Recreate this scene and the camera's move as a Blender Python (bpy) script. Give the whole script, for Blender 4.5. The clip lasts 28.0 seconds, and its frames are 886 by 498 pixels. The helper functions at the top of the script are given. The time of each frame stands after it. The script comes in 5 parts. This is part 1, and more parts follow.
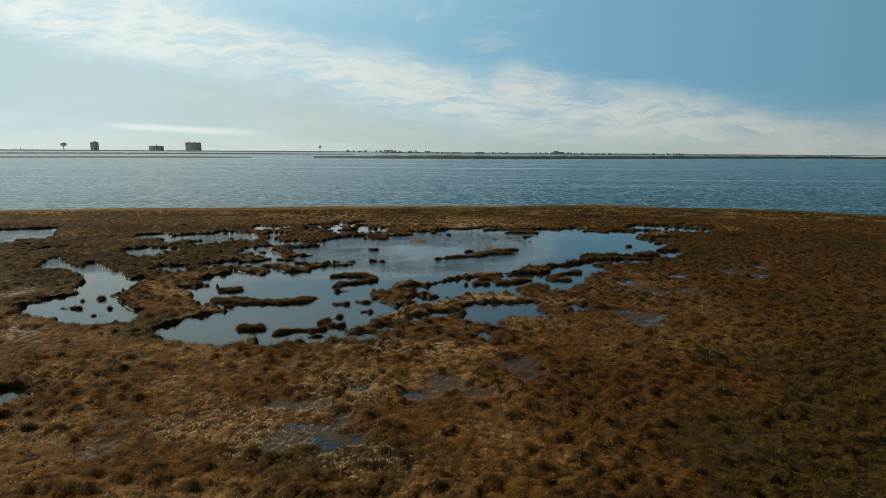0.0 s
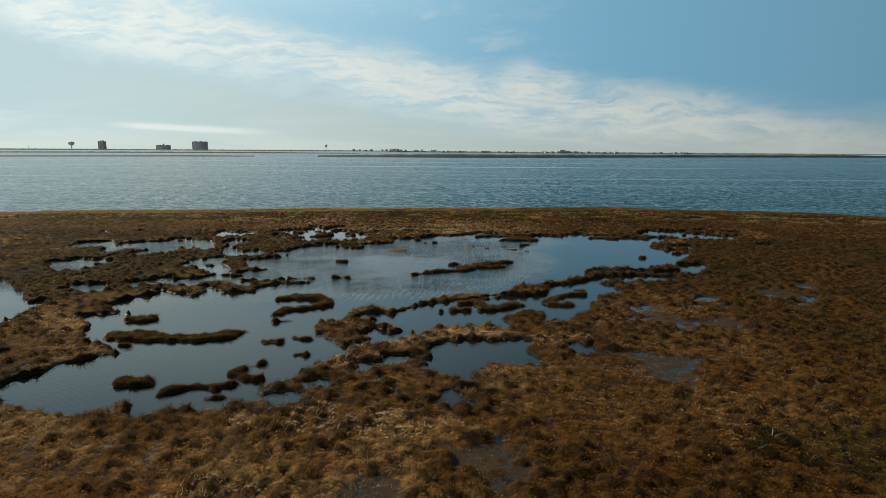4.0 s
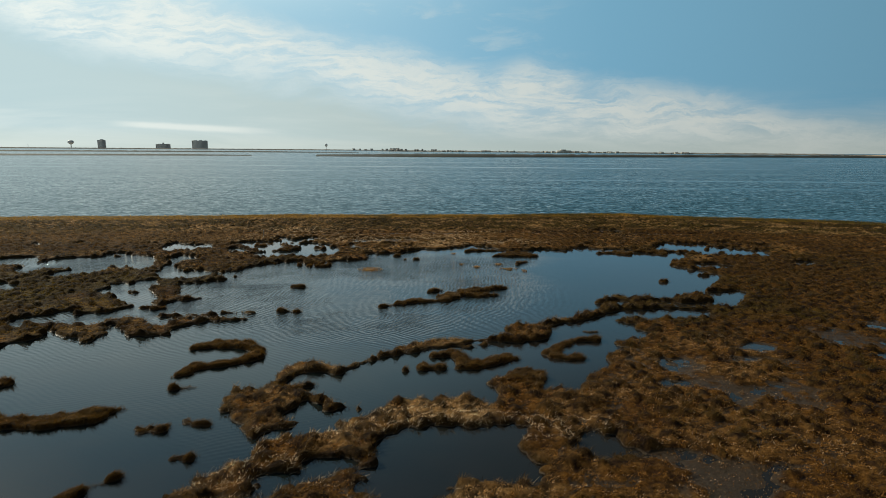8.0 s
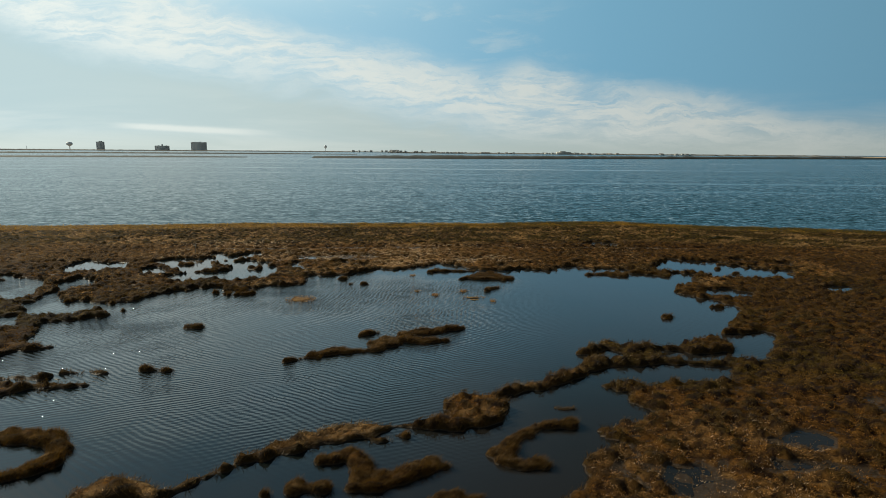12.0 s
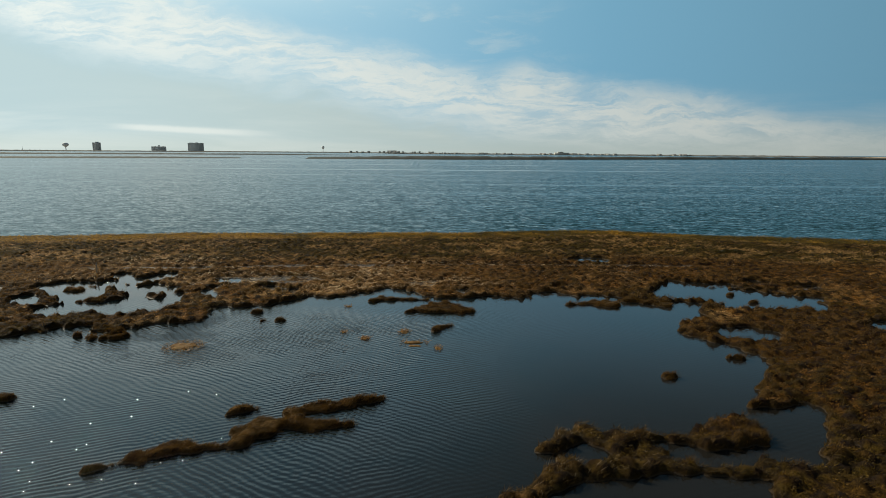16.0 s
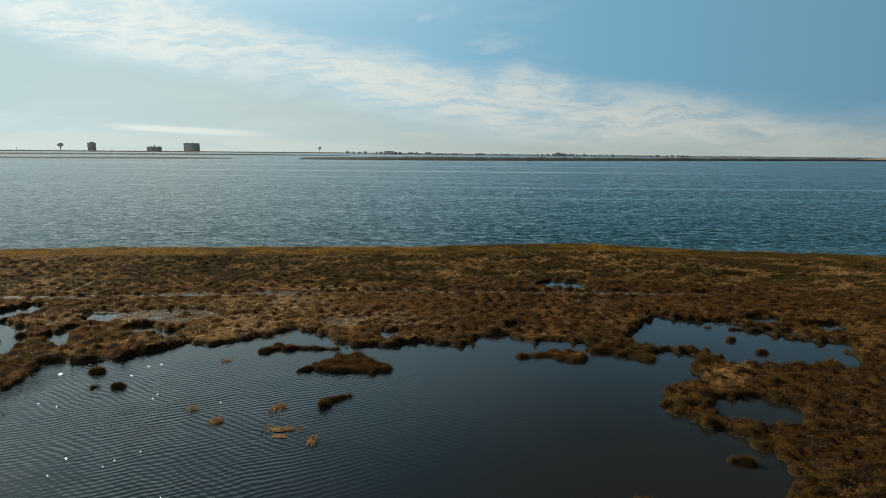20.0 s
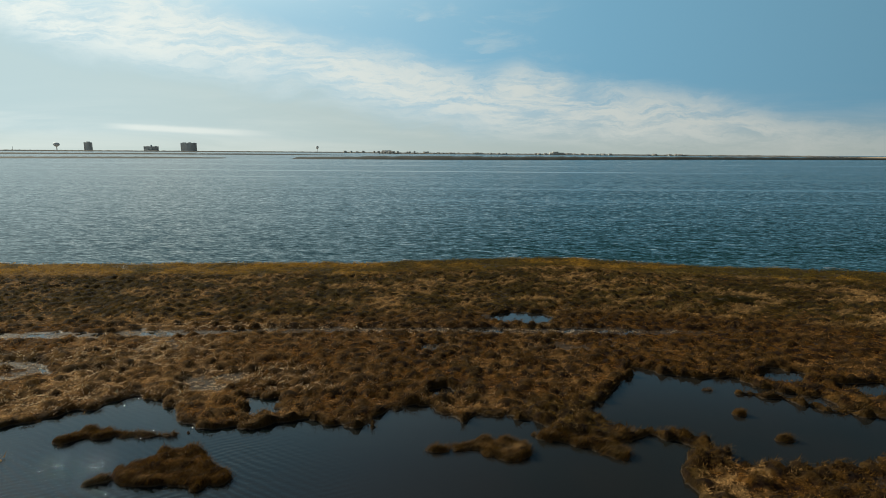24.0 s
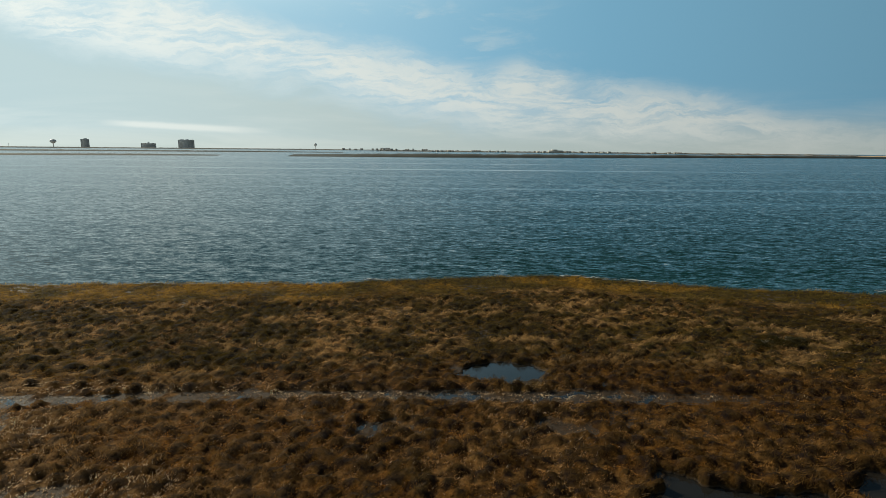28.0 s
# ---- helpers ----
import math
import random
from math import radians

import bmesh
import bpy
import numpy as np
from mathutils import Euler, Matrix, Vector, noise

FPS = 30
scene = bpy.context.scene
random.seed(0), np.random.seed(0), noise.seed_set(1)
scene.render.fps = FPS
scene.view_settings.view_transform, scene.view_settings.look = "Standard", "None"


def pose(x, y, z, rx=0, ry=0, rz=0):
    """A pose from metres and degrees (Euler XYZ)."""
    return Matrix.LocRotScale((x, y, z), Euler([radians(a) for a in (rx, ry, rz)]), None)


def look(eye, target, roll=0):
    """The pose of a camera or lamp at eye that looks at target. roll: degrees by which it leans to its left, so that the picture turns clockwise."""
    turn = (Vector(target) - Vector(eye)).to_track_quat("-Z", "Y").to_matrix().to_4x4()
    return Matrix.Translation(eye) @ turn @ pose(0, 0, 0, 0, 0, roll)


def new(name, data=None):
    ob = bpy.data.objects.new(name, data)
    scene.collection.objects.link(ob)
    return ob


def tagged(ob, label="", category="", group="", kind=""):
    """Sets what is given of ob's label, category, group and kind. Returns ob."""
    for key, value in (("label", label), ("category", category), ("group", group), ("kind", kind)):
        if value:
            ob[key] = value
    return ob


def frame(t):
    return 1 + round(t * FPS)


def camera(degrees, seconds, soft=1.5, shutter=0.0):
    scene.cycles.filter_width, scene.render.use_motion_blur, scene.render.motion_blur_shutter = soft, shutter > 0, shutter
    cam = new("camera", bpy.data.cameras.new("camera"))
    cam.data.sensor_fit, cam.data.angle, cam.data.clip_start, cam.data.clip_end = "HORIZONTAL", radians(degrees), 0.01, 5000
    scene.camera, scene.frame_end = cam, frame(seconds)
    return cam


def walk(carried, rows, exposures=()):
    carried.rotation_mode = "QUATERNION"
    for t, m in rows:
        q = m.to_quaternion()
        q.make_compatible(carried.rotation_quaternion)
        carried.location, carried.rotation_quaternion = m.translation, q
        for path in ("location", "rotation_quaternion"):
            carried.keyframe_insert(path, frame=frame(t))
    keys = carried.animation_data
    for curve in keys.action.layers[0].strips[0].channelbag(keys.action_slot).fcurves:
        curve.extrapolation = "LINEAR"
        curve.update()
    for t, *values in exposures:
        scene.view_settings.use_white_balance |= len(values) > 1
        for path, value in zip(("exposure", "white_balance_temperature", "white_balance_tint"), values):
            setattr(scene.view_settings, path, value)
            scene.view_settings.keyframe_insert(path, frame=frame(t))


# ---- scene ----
cam = camera(77.9, 28.0, soft=0.6)
METRES, EYE, TILT, LEAN, TURN = 67.1, 10.4, 0.0, 0.0, 0.0
ROWS = [
    (0.0, -0.0015, 0.0000, -0.0009, -0.08, -10.11, -0.35),
    (0.5, 0.0033, 0.0155, -0.0024, 0.06, -10.10, -0.33),
    (1.0, 0.0092, 0.0316, -0.0027, 0.20, -10.13, -0.31),
    (1.5, 0.0150, 0.0482, -0.0031, 0.30, -10.13, -0.31),
    (2.0, 0.0204, 0.0649, -0.0039, 0.38, -10.12, -0.30),
    (2.5, 0.0250, 0.0815, -0.0045, 0.46, -10.14, -0.30),
    (3.0, 0.0282, 0.0981, -0.0049, 0.52, -10.15, -0.31),
    (3.5, 0.0308, 0.1145, -0.0058, 0.55, -10.18, -0.32),
    (5.5, 0.0402, 0.1814, -0.0066, 0.68, -10.27, -0.39),
    (6.0, 0.0427, 0.1983, -0.0059, 0.68, -10.28, -0.39),
    (6.5, 0.0453, 0.2154, -0.0061, 0.67, -10.27, -0.42),
    (7.0, 0.0481, 0.2325, -0.0056, 0.66, -10.29, -0.42),
    (7.5, 0.0513, 0.2500, -0.0053, 0.67, -10.27, -0.42),
    (8.0, 0.0559, 0.2674, -0.0047, 0.65, -10.27, -0.44),
    (8.5, 0.0611, 0.2854, -0.0045, 0.65, -10.24, -0.41),
    (9.0, 0.0676, 0.3033, -0.0041, 0.67, -10.22, -0.40),
    (9.5, 0.0755, 0.3215, -0.0034, 0.68, -10.20, -0.41),
    (10.0, 0.0827, 0.3396, -0.0038, 0.68, -10.15, -0.41),
    (10.5, 0.0894, 0.3570, -0.0051, 0.69, -10.14, -0.40),
    (11.0, 0.0957, 0.3739, -0.0053, 0.69, -10.16, -0.40),
    (11.5, 0.1012, 0.3907, -0.0056, 0.68, -10.12, -0.42),
    (12.0, 0.1067, 0.4076, -0.0059, 0.66, -10.10, -0.43),
    (12.5, 0.1121, 0.4245, -0.0069, 0.65, -10.08, -0.45),
    (14.5, 0.1348, 0.4959, -0.0072, 0.56, -10.08, -0.40),
    (15.0, 0.1426, 0.5138, -0.0069, 0.51, -10.07, -0.43),
    (15.5, 0.1503, 0.5300, -0.0071, 0.49, -10.04, -0.44),
    (16.0, 0.1582, 0.5466, -0.0072, 0.49, -10.03, -0.40),
    (16.5, 0.1661, 0.5627, -0.0076, 0.47, -10.03, -0.43),
    (17.0, 0.1736, 0.5789, -0.0080, 0.42, -9.98, -0.45),
    (17.5, 0.1809, 0.5952, -0.0084, 0.40, -9.99, -0.47),
    (18.0, 0.1887, 0.6114, -0.0080, 0.37, -9.98, -0.47),
    (18.5, 0.1973, 0.6277, -0.0057, 0.31, -9.98, -0.49),
    (19.0, 0.2056, 0.6444, -0.0045, 0.26, -9.95, -0.50),
    (19.5, 0.2135, 0.6614, -0.0037, 0.24, -9.97, -0.46),
    (20.0, 0.2214, 0.6787, -0.0040, 0.24, -9.97, -0.48),
    (20.5, 0.2297, 0.6961, -0.0029, 0.24, -10.02, -0.45),
    (21.0, 0.2380, 0.7133, -0.0024, 0.22, -10.00, -0.44),
    (21.5, 0.2468, 0.7301, -0.0009, 0.21, -10.01, -0.42),
    (23.5, 0.2773, 0.7950, -0.0022, 0.09, -10.00, -0.38),
    (24.0, 0.2835, 0.8115, -0.0037, 0.10, -10.04, -0.40),
    (24.5, 0.2890, 0.8284, -0.0047, 0.11, -10.06, -0.41),
    (25.0, 0.2939, 0.8453, -0.0043, 0.12, -10.10, -0.42),
    (25.5, 0.2982, 0.8622, -0.0042, 0.12, -10.12, -0.45),
    (26.0, 0.3016, 0.8787, -0.0034, 0.11, -10.16, -0.47),
    (26.5, 0.3040, 0.8949, -0.0036, 0.07, -10.20, -0.49),
    (27.0, 0.3067, 0.9110, -0.0044, 0.06, -10.24, -0.51),
    (27.5, 0.3095, 0.9272, -0.0043, 0.02, -10.28, -0.52),
    (28.0, 0.3130, 0.9435, -0.0039, -0.01, -10.28, -0.53),
]
walk(cam, [(t, pose(0, 0, EYE, TILT, LEAN, TURN) @ pose(METRES * x, METRES * y, METRES * z, 90 + pitch, roll, yaw)) for t, x, y, z, yaw, pitch, roll in ROWS],
     exposures=[(0.0, 0.0, 6050, 2), (28.0, 0.0, 6050, 2)])

# ---- sun and sky ----
SUN_AZ, SUN_EL = -54.0, 29.0          # degrees from straight ahead (left is negative), above the horizon
sun = new("sun", bpy.data.lights.new("sun", "SUN"))
sun.data.energy, sun.data.angle, sun.data.color = 5.0, radians(0.6), (1.0, 0.84, 0.62)
sun_way = Vector((math.sin(radians(SUN_AZ)) * math.cos(radians(SUN_EL)), math.cos(radians(SUN_AZ)) * math.cos(radians(SUN_EL)), math.sin(radians(SUN_EL))))
sun.matrix_world = look(sun_way * 400, (0, 0, 0))


class Nodes:
    """Short forms for building node trees."""

    def __init__(self, tree):
        self.tree = tree
        tree.nodes.clear()

    def add(self, kind, **values):
        node = self.tree.nodes.new(kind)
        if "operation" in values:
            node.operation = values["operation"]
        if "blend_type" in values:
            node.blend_type = values["blend_type"]
        if "data_type" in values:
            node.data_type = values["data_type"]
        if "sky_type" in values:
            node.sky_type = values["sky_type"]
        if "wave_type" in values:
            node.wave_type = values["wave_type"]
        if "bands_direction" in values:
            node.bands_direction = values["bands_direction"]
        if "attribute_name" in values:
            node.attribute_name = values["attribute_name"]
        if "use_clamp" in values:
            node.use_clamp = values["use_clamp"]
        if "interpolation_type" in values:
            node.interpolation_type = values["interpolation_type"]
        if "wave_profile" in values:
            node.wave_profile = values["wave_profile"]
        if "sun_disc" in values:
            node.sun_disc = values["sun_disc"]
        if "sun_elevation" in values:
            node.sun_elevation = values["sun_elevation"]
        if "sun_rotation" in values:
            node.sun_rotation = values["sun_rotation"]
        if "air_density" in values:
            node.air_density = values["air_density"]
        if "dust_density" in values:
            node.dust_density = values["dust_density"]
        if "ozone_density" in values:
            node.ozone_density = values["ozone_density"]
        return node

    def put(self, value, socket):
        if isinstance(value, bpy.types.NodeSocket):
            self.tree.links.new(value, socket)
        elif isinstance(value, tuple) and len(value) == 3 and socket.type == "RGBA":
            socket.default_value = (*value, 1.0)
        elif value is not None:
            socket.default_value = value

    def math(self, op, a, b=None, clamp=False):
        node = self.add("ShaderNodeMath", operation=op, use_clamp=clamp)
        self.put(a, node.inputs[0])
        self.put(b, node.inputs[1])
        return node.outputs[0]

    def mix(self, f, a, b, blend="MIX"):
        node = self.add("ShaderNodeMix", data_type="RGBA", blend_type=blend)
        self.put(f, node.inputs[0])
        self.put(a, node.inputs[6])
        self.put(b, node.inputs[7])
        return node.outputs[2]

    def step(self, value, a, b, c=0.0, d=1.0):
        node = self.add("ShaderNodeMapRange", interpolation_type="SMOOTHSTEP")
        for i, v in enumerate((value, a, b, c, d)):
            self.put(v, node.inputs[i])
        return node.outputs[0]

    def noise(self, vector, scale, detail=4.0, rough=0.55, distort=0.0):
        node = self.add("ShaderNodeTexNoise")
        self.put(vector, node.inputs["Vector"])
        node.inputs["Scale"].default_value, node.inputs["Detail"].default_value = scale, detail
        node.inputs["Roughness"].default_value, node.inputs["Distortion"].default_value = rough, distort
        return node.outputs["Fac"]

    def xyz(self, vector):
        node = self.add("ShaderNodeSeparateXYZ")
        self.put(vector, node.inputs[0])
        return node.outputs

    def join(self, x, y, z):
        node = self.add("ShaderNodeCombineXYZ")
        for i, v in enumerate((x, y, z)):
            self.put(v, node.inputs[i])
        return node.outputs[0]

    def scaled(self, vector, x, y, z, turn=0.0):
        node = self.add("ShaderNodeMapping")
        self.put(vector, node.inputs["Vector"])
        node.inputs["Scale"].default_value = (x, y, z)
        node.inputs["Rotation"].default_value = (0, 0, radians(turn))
        return node.outputs[0]


world = bpy.data.worlds.new("sky")
scene.world = world
world.use_nodes = True
n = Nodes(world.node_tree)
sky = n.add("ShaderNodeTexSky", sky_type="NISHITA", sun_disc=False, sun_elevation=radians(SUN_EL), sun_rotation=radians(SUN_AZ), air_density=1.0, dust_density=0.4, ozone_density=1.0)
way = n.add("ShaderNodeTexCoord").outputs["Generated"]
dx, dy, dz = n.xyz(way)
ahead = n.math("SQRT", n.math("ADD", n.math("MULTIPLY", dy, dy), 0.01))
gx, gy = n.math("DIVIDE", dx, ahead), n.math("DIVIDE", dz, ahead)


def edge_line(points):
    """The height of a cloud bank's edge along the horizon, from (across, height) points."""
    ramp = n.add("ShaderNodeValToRGB")
    stops = ramp.color_ramp.elements
    while len(stops) < len(points):
        stops.new(1.0)
    for stop, (across, height) in zip(stops, points):
        stop.position, stop.color = (across + 1.3) / 2.6, (height, height, height, 1.0)
    n.put(n.math("DIVIDE", n.math("ADD", bent_x, 1.3), 2.6), ramp.inputs[0])
    return ramp.outputs[0]


plane = n.join(gx, gy, n.math("MULTIPLY", dy, 0.3))
warp = n.noise(n.scaled(plane, 1.0, 2.0, 1, 12), 6.0, 8, 0.6, 0.5)
curl = n.noise(n.scaled(plane, 1.0, 1.6, 1, 14), 24.0, 6, 0.65, 0.6)
bent_x = n.math("ADD", gx, n.math("MULTIPLY", n.math("SUBTRACT", warp, 0.5), 0.07))
bent_y = n.math("ADD", gy, n.math("ADD", n.math("MULTIPLY", n.math("SUBTRACT", warp, 0.5), 0.055), n.math("MULTIPLY", n.math("SUBTRACT", curl, 0.5), 0.012)))
top_edge = edge_line([(-1.25, 0.36), (-0.78, 0.29), (-0.52, 0.295), (-0.37, 0.245), (-0.27, 0.212), (-0.135, 0.188), (-0.047, 0.173), (0.062, 0.145), (0.13, 0.163), (0.2, 0.152), (0.24, 0.13), (0.33, 0.118), (0.439, 0.108), (0.549, 0.088), (0.63, 0.07), (0.722, 0.053), (1.1, 0.012)])
low_edge = edge_line([(-1.25, 0.3), (-0.785, 0.205), (-0.729, 0.18), (-0.633, 0.15), (-0.534, 0.138), (-0.395, 0.122), (-0.276, 0.1), (-0.157, 0.075), (-0.037, 0.046), (0.105, 0.02), (0.307, -0.01), (1.1, -0.03)])
above, below = n.math("SUBTRACT", bent_y, low_edge), n.math("SUBTRACT", top_edge, bent_y)
along = n.scaled(n.join(bent_x, bent_y, 0.0), 1.0, 4.5, 1, 15)         # streaks lie along the bank
fibres, strands = n.noise(along, 6.0, 9, 0.66, 0.5), n.noise(n.scaled(along, 1.0, 1.7, 1, -5), 13.0, 7, 0.62, 0.3)
streaks = n.step(n.math("ADD", n.math("MULTIPLY", fibres, 0.6), n.math("MULTIPLY", strands, 0.4)), 0.38, 0.57, 0.36, 1.0)
cloud = n.math("MULTIPLY", n.math("MULTIPLY", n.step(above, -0.02, 0.05), n.step(below, -0.015, 0.05)), streaks)
wisps = n.math("MULTIPLY", n.math("MULTIPLY", n.step(n.math("MULTIPLY", warp, fibres), 0.26, 0.42), n.step(below, 0.0, -0.02)), n.step(below, -0.16, -0.03, 0.0, 0.45))
wisps = n.math("MULTIPLY", wisps, n.step(gx, 0.35, -0.1))
ribbon = n.math("SUBTRACT", gy, n.math("ADD", 0.0165, n.math("MULTIPLY", gx, -0.041)))      # a thin flat cloud over the far towers
ribbon = n.math("MULTIPLY", n.math("MULTIPLY", n.step(n.math("ABSOLUTE", n.math("ADD", ribbon, n.math("MULTIPLY", n.math("SUBTRACT", warp, 0.5), 0.01))), 0.0075, 0.0015), n.step(gx, -0.62, -0.54)), n.step(gx, -0.27, -0.42))
sheets = n.step(n.noise(n.scaled(n.join(gx, gy, 0.0), 1.0, 9.0, 1, -3), 2.6, 6, 0.58, 0.4), 0.4, 0.7)
glow = n.step(gx, 1.0, -1.0, 0.6, 1.15)
white = n.add("ShaderNodeVectorMath", operation="SCALE")
white.inputs[0].default_value = (8.35, 8.1, 7.4)
n.put(glow, white.inputs["Scale"])
haze = n.add("ShaderNodeVectorMath", operation="SCALE")
haze.inputs[0].default_value = (5.85, 6.1, 5.5)
n.put(glow, haze.inputs["Scale"])
clear = n.mix(n.step(gy, 0.8, 0.4), n.mix(1.0, sky.outputs[0], (1.0, 1.0, 0.86), "MULTIPLY"), (2.3, 4.35, 5.85))
deep = n.add("ShaderNodeVectorMath", operation="SCALE")       # clear sky darkens away from the sun
n.put(clear, deep.inputs[0])
n.put(n.math("MULTIPLY", n.step(gx, -0.4, 1.1, 1.05, 0.62), n.math("SUBTRACT", 1.0, n.math("MULTIPLY", n.step(gy, 0.27, 0.55, 0.0, 0.62), n.step(gx, -0.45, 0.4)))), deep.inputs["Scale"])
thin_left = n.math("MULTIPLY", n.math("MULTIPLY", n.step(gx, 0.3, -0.55), n.step(gy, 0.2, 0.34, 0.45, 1.0)), n.step(gy, 0.64, 0.36, 0.0, 1.0))
far_side = n.math("MULTIPLY", n.step(dy, 0.1, -0.4), n.step(gy, 0.8, 0.2, 0.0, 1.0))
colour = n.mix(thin_left, deep.outputs[0], (7.3, 8.5, 8.6))
veil = n.math("MAXIMUM", n.math("MULTIPLY", n.step(above, 0.05, -0.03), n.step(gx, -0.9, 0.15, 0.55, 0.9)), n.step(gy, 0.09, 0.0, 0.0, 0.92))
colour = n.mix(n.math("MAXIMUM", veil, far_side), colour, haze.outputs[0])
colour = n.mix(n.math("MULTIPLY", n.math("MULTIPLY", sheets, n.step(gy, 0.13, 0.04)), 0.3), colour, white.outputs[0])
colour = n.mix(n.math("MULTIPLY", ribbon, 0.7), colour, white.outputs[0])
colour = n.mix(n.math("MULTIPLY", n.math("MAXIMUM", cloud, wisps), 0.92), colour, white.outputs[0])
back = n.add("ShaderNodeBackground")
away = n.add("ShaderNodeVectorMath", operation="SCALE")       # the sky opposite the sun is deeper
n.put(colour, away.inputs[0])
n.put(n.step(dy, -0.5, 0.3, 0.72, 1.0), away.inputs["Scale"])
n.put(away.outputs[0], back.inputs["Color"])
back.inputs["Strength"].default_value = 0.1
n.put(back.outputs[0], n.add("ShaderNodeOutputWorld").inputs["Surface"])


# ---- materials ----
def material(name, build):
    m = bpy.data.materials.new(name)
    m.use_nodes = True
    t = Nodes(m.node_tree)
    out = t.add("ShaderNodeOutputMaterial")
    t.put(build(t), out.inputs["Surface"])
    return m


def glossy(t, colour, rough, normal=None, specular=0.5, ior=1.45):
    b = t.add("ShaderNodeBsdfPrincipled")
    t.put(colour, b.inputs["Base Color"])
    t.put(rough, b.inputs["Roughness"])
    t.put(normal, b.inputs["Normal"])
    b.inputs["Specular IOR Level"].default_value = specular
    b.inputs["IOR"].default_value = ior
    return b.outputs[0]


def bumped(t, height, strength, distance):
    b = t.add("ShaderNodeBump")
    b.inputs["Strength"].default_value, b.inputs["Distance"].default_value = strength, distance
    t.put(height, b.inputs["Height"])
    return b.outputs[0]


def place(t):
    return t.add("ShaderNodeNewGeometry").outputs["Position"]


def peat(t):
    p = place(t)
    x, y, z = t.xyz(p)
    fine, grain = t.noise(p, 9.0, 6, 0.65), t.noise(t.scaled(p, 1.0, 1.8, 1, 30), 38.0, 4, 0.7)
    tint = t.add("ShaderNodeAttribute", attribute_name="tint").outputs["Color"]
    dry = t.mix(t.step(fine, 0.38, 0.72), tint, t.mix(1.0, tint, (0.4, 0.36, 0.3), "MULTIPLY"))
    dry = t.mix(t.step(grain, 0.5, 0.75, 0.0, 0.6), dry, t.mix(1.0, dry, (1.9, 1.8, 1.7), "MULTIPLY"))
    wet = t.step(z, 0.075, 0.02)
    mud = t.mix(t.step(fine, 0.35, 0.7), (0.035, 0.022, 0.012), (0.06, 0.042, 0.026))
    return glossy(t, t.mix(wet, dry, mud), t.step(wet, 0.0, 1.0, 0.95, 0.4), bumped(t, t.math("ADD", fine, t.math("MULTIPLY", grain, 0.5)), 1.0, 0.08), 0.12)


def blades(t):
    tint = t.add("ShaderNodeAttribute", attribute_name="tint").outputs["Color"]
    geo = t.add("ShaderNodeNewGeometry")
    p = geo.outputs["Position"]
    tone = t.math("ADD", 0.78, t.math("MULTIPLY", geo.outputs["Random Per Island"], 0.44))
    grey = t.add("ShaderNodeVectorMath", operation="SCALE")
    t.put(tint, grey.inputs[0])
    t.put(tone, grey.inputs["Scale"])
    surface = glossy(t, grey.outputs[0], 0.5, None, 0.12)
    thin = t.add("ShaderNodeBsdfTranslucent")
    t.put(grey.outputs[0], thin.inputs["Color"])
    both = t.add("ShaderNodeMixShader")
    both.inputs[0].default_value = 0.38
    t.put(surface, both.inputs[1])
    t.put(thin.outputs[0], both.inputs[2])
    return both.outputs[0]


def ripple_train(t, p, turn, scale, bend):
    """One train of parallel wavelets."""
    wave = t.add("ShaderNodeTexWave", wave_type="BANDS", bands_direction="Y", wave_profile="SIN")
    t.put(t.scaled(p, 1, 1, 1, turn), wave.inputs["Vector"])
    for key, value in (("Scale", scale), ("Distortion", bend), ("Detail", 2.0), ("Detail Scale", 0.32), ("Detail Roughness", 0.6)):
        wave.inputs[key].default_value = value
    return wave.outputs["Fac"]


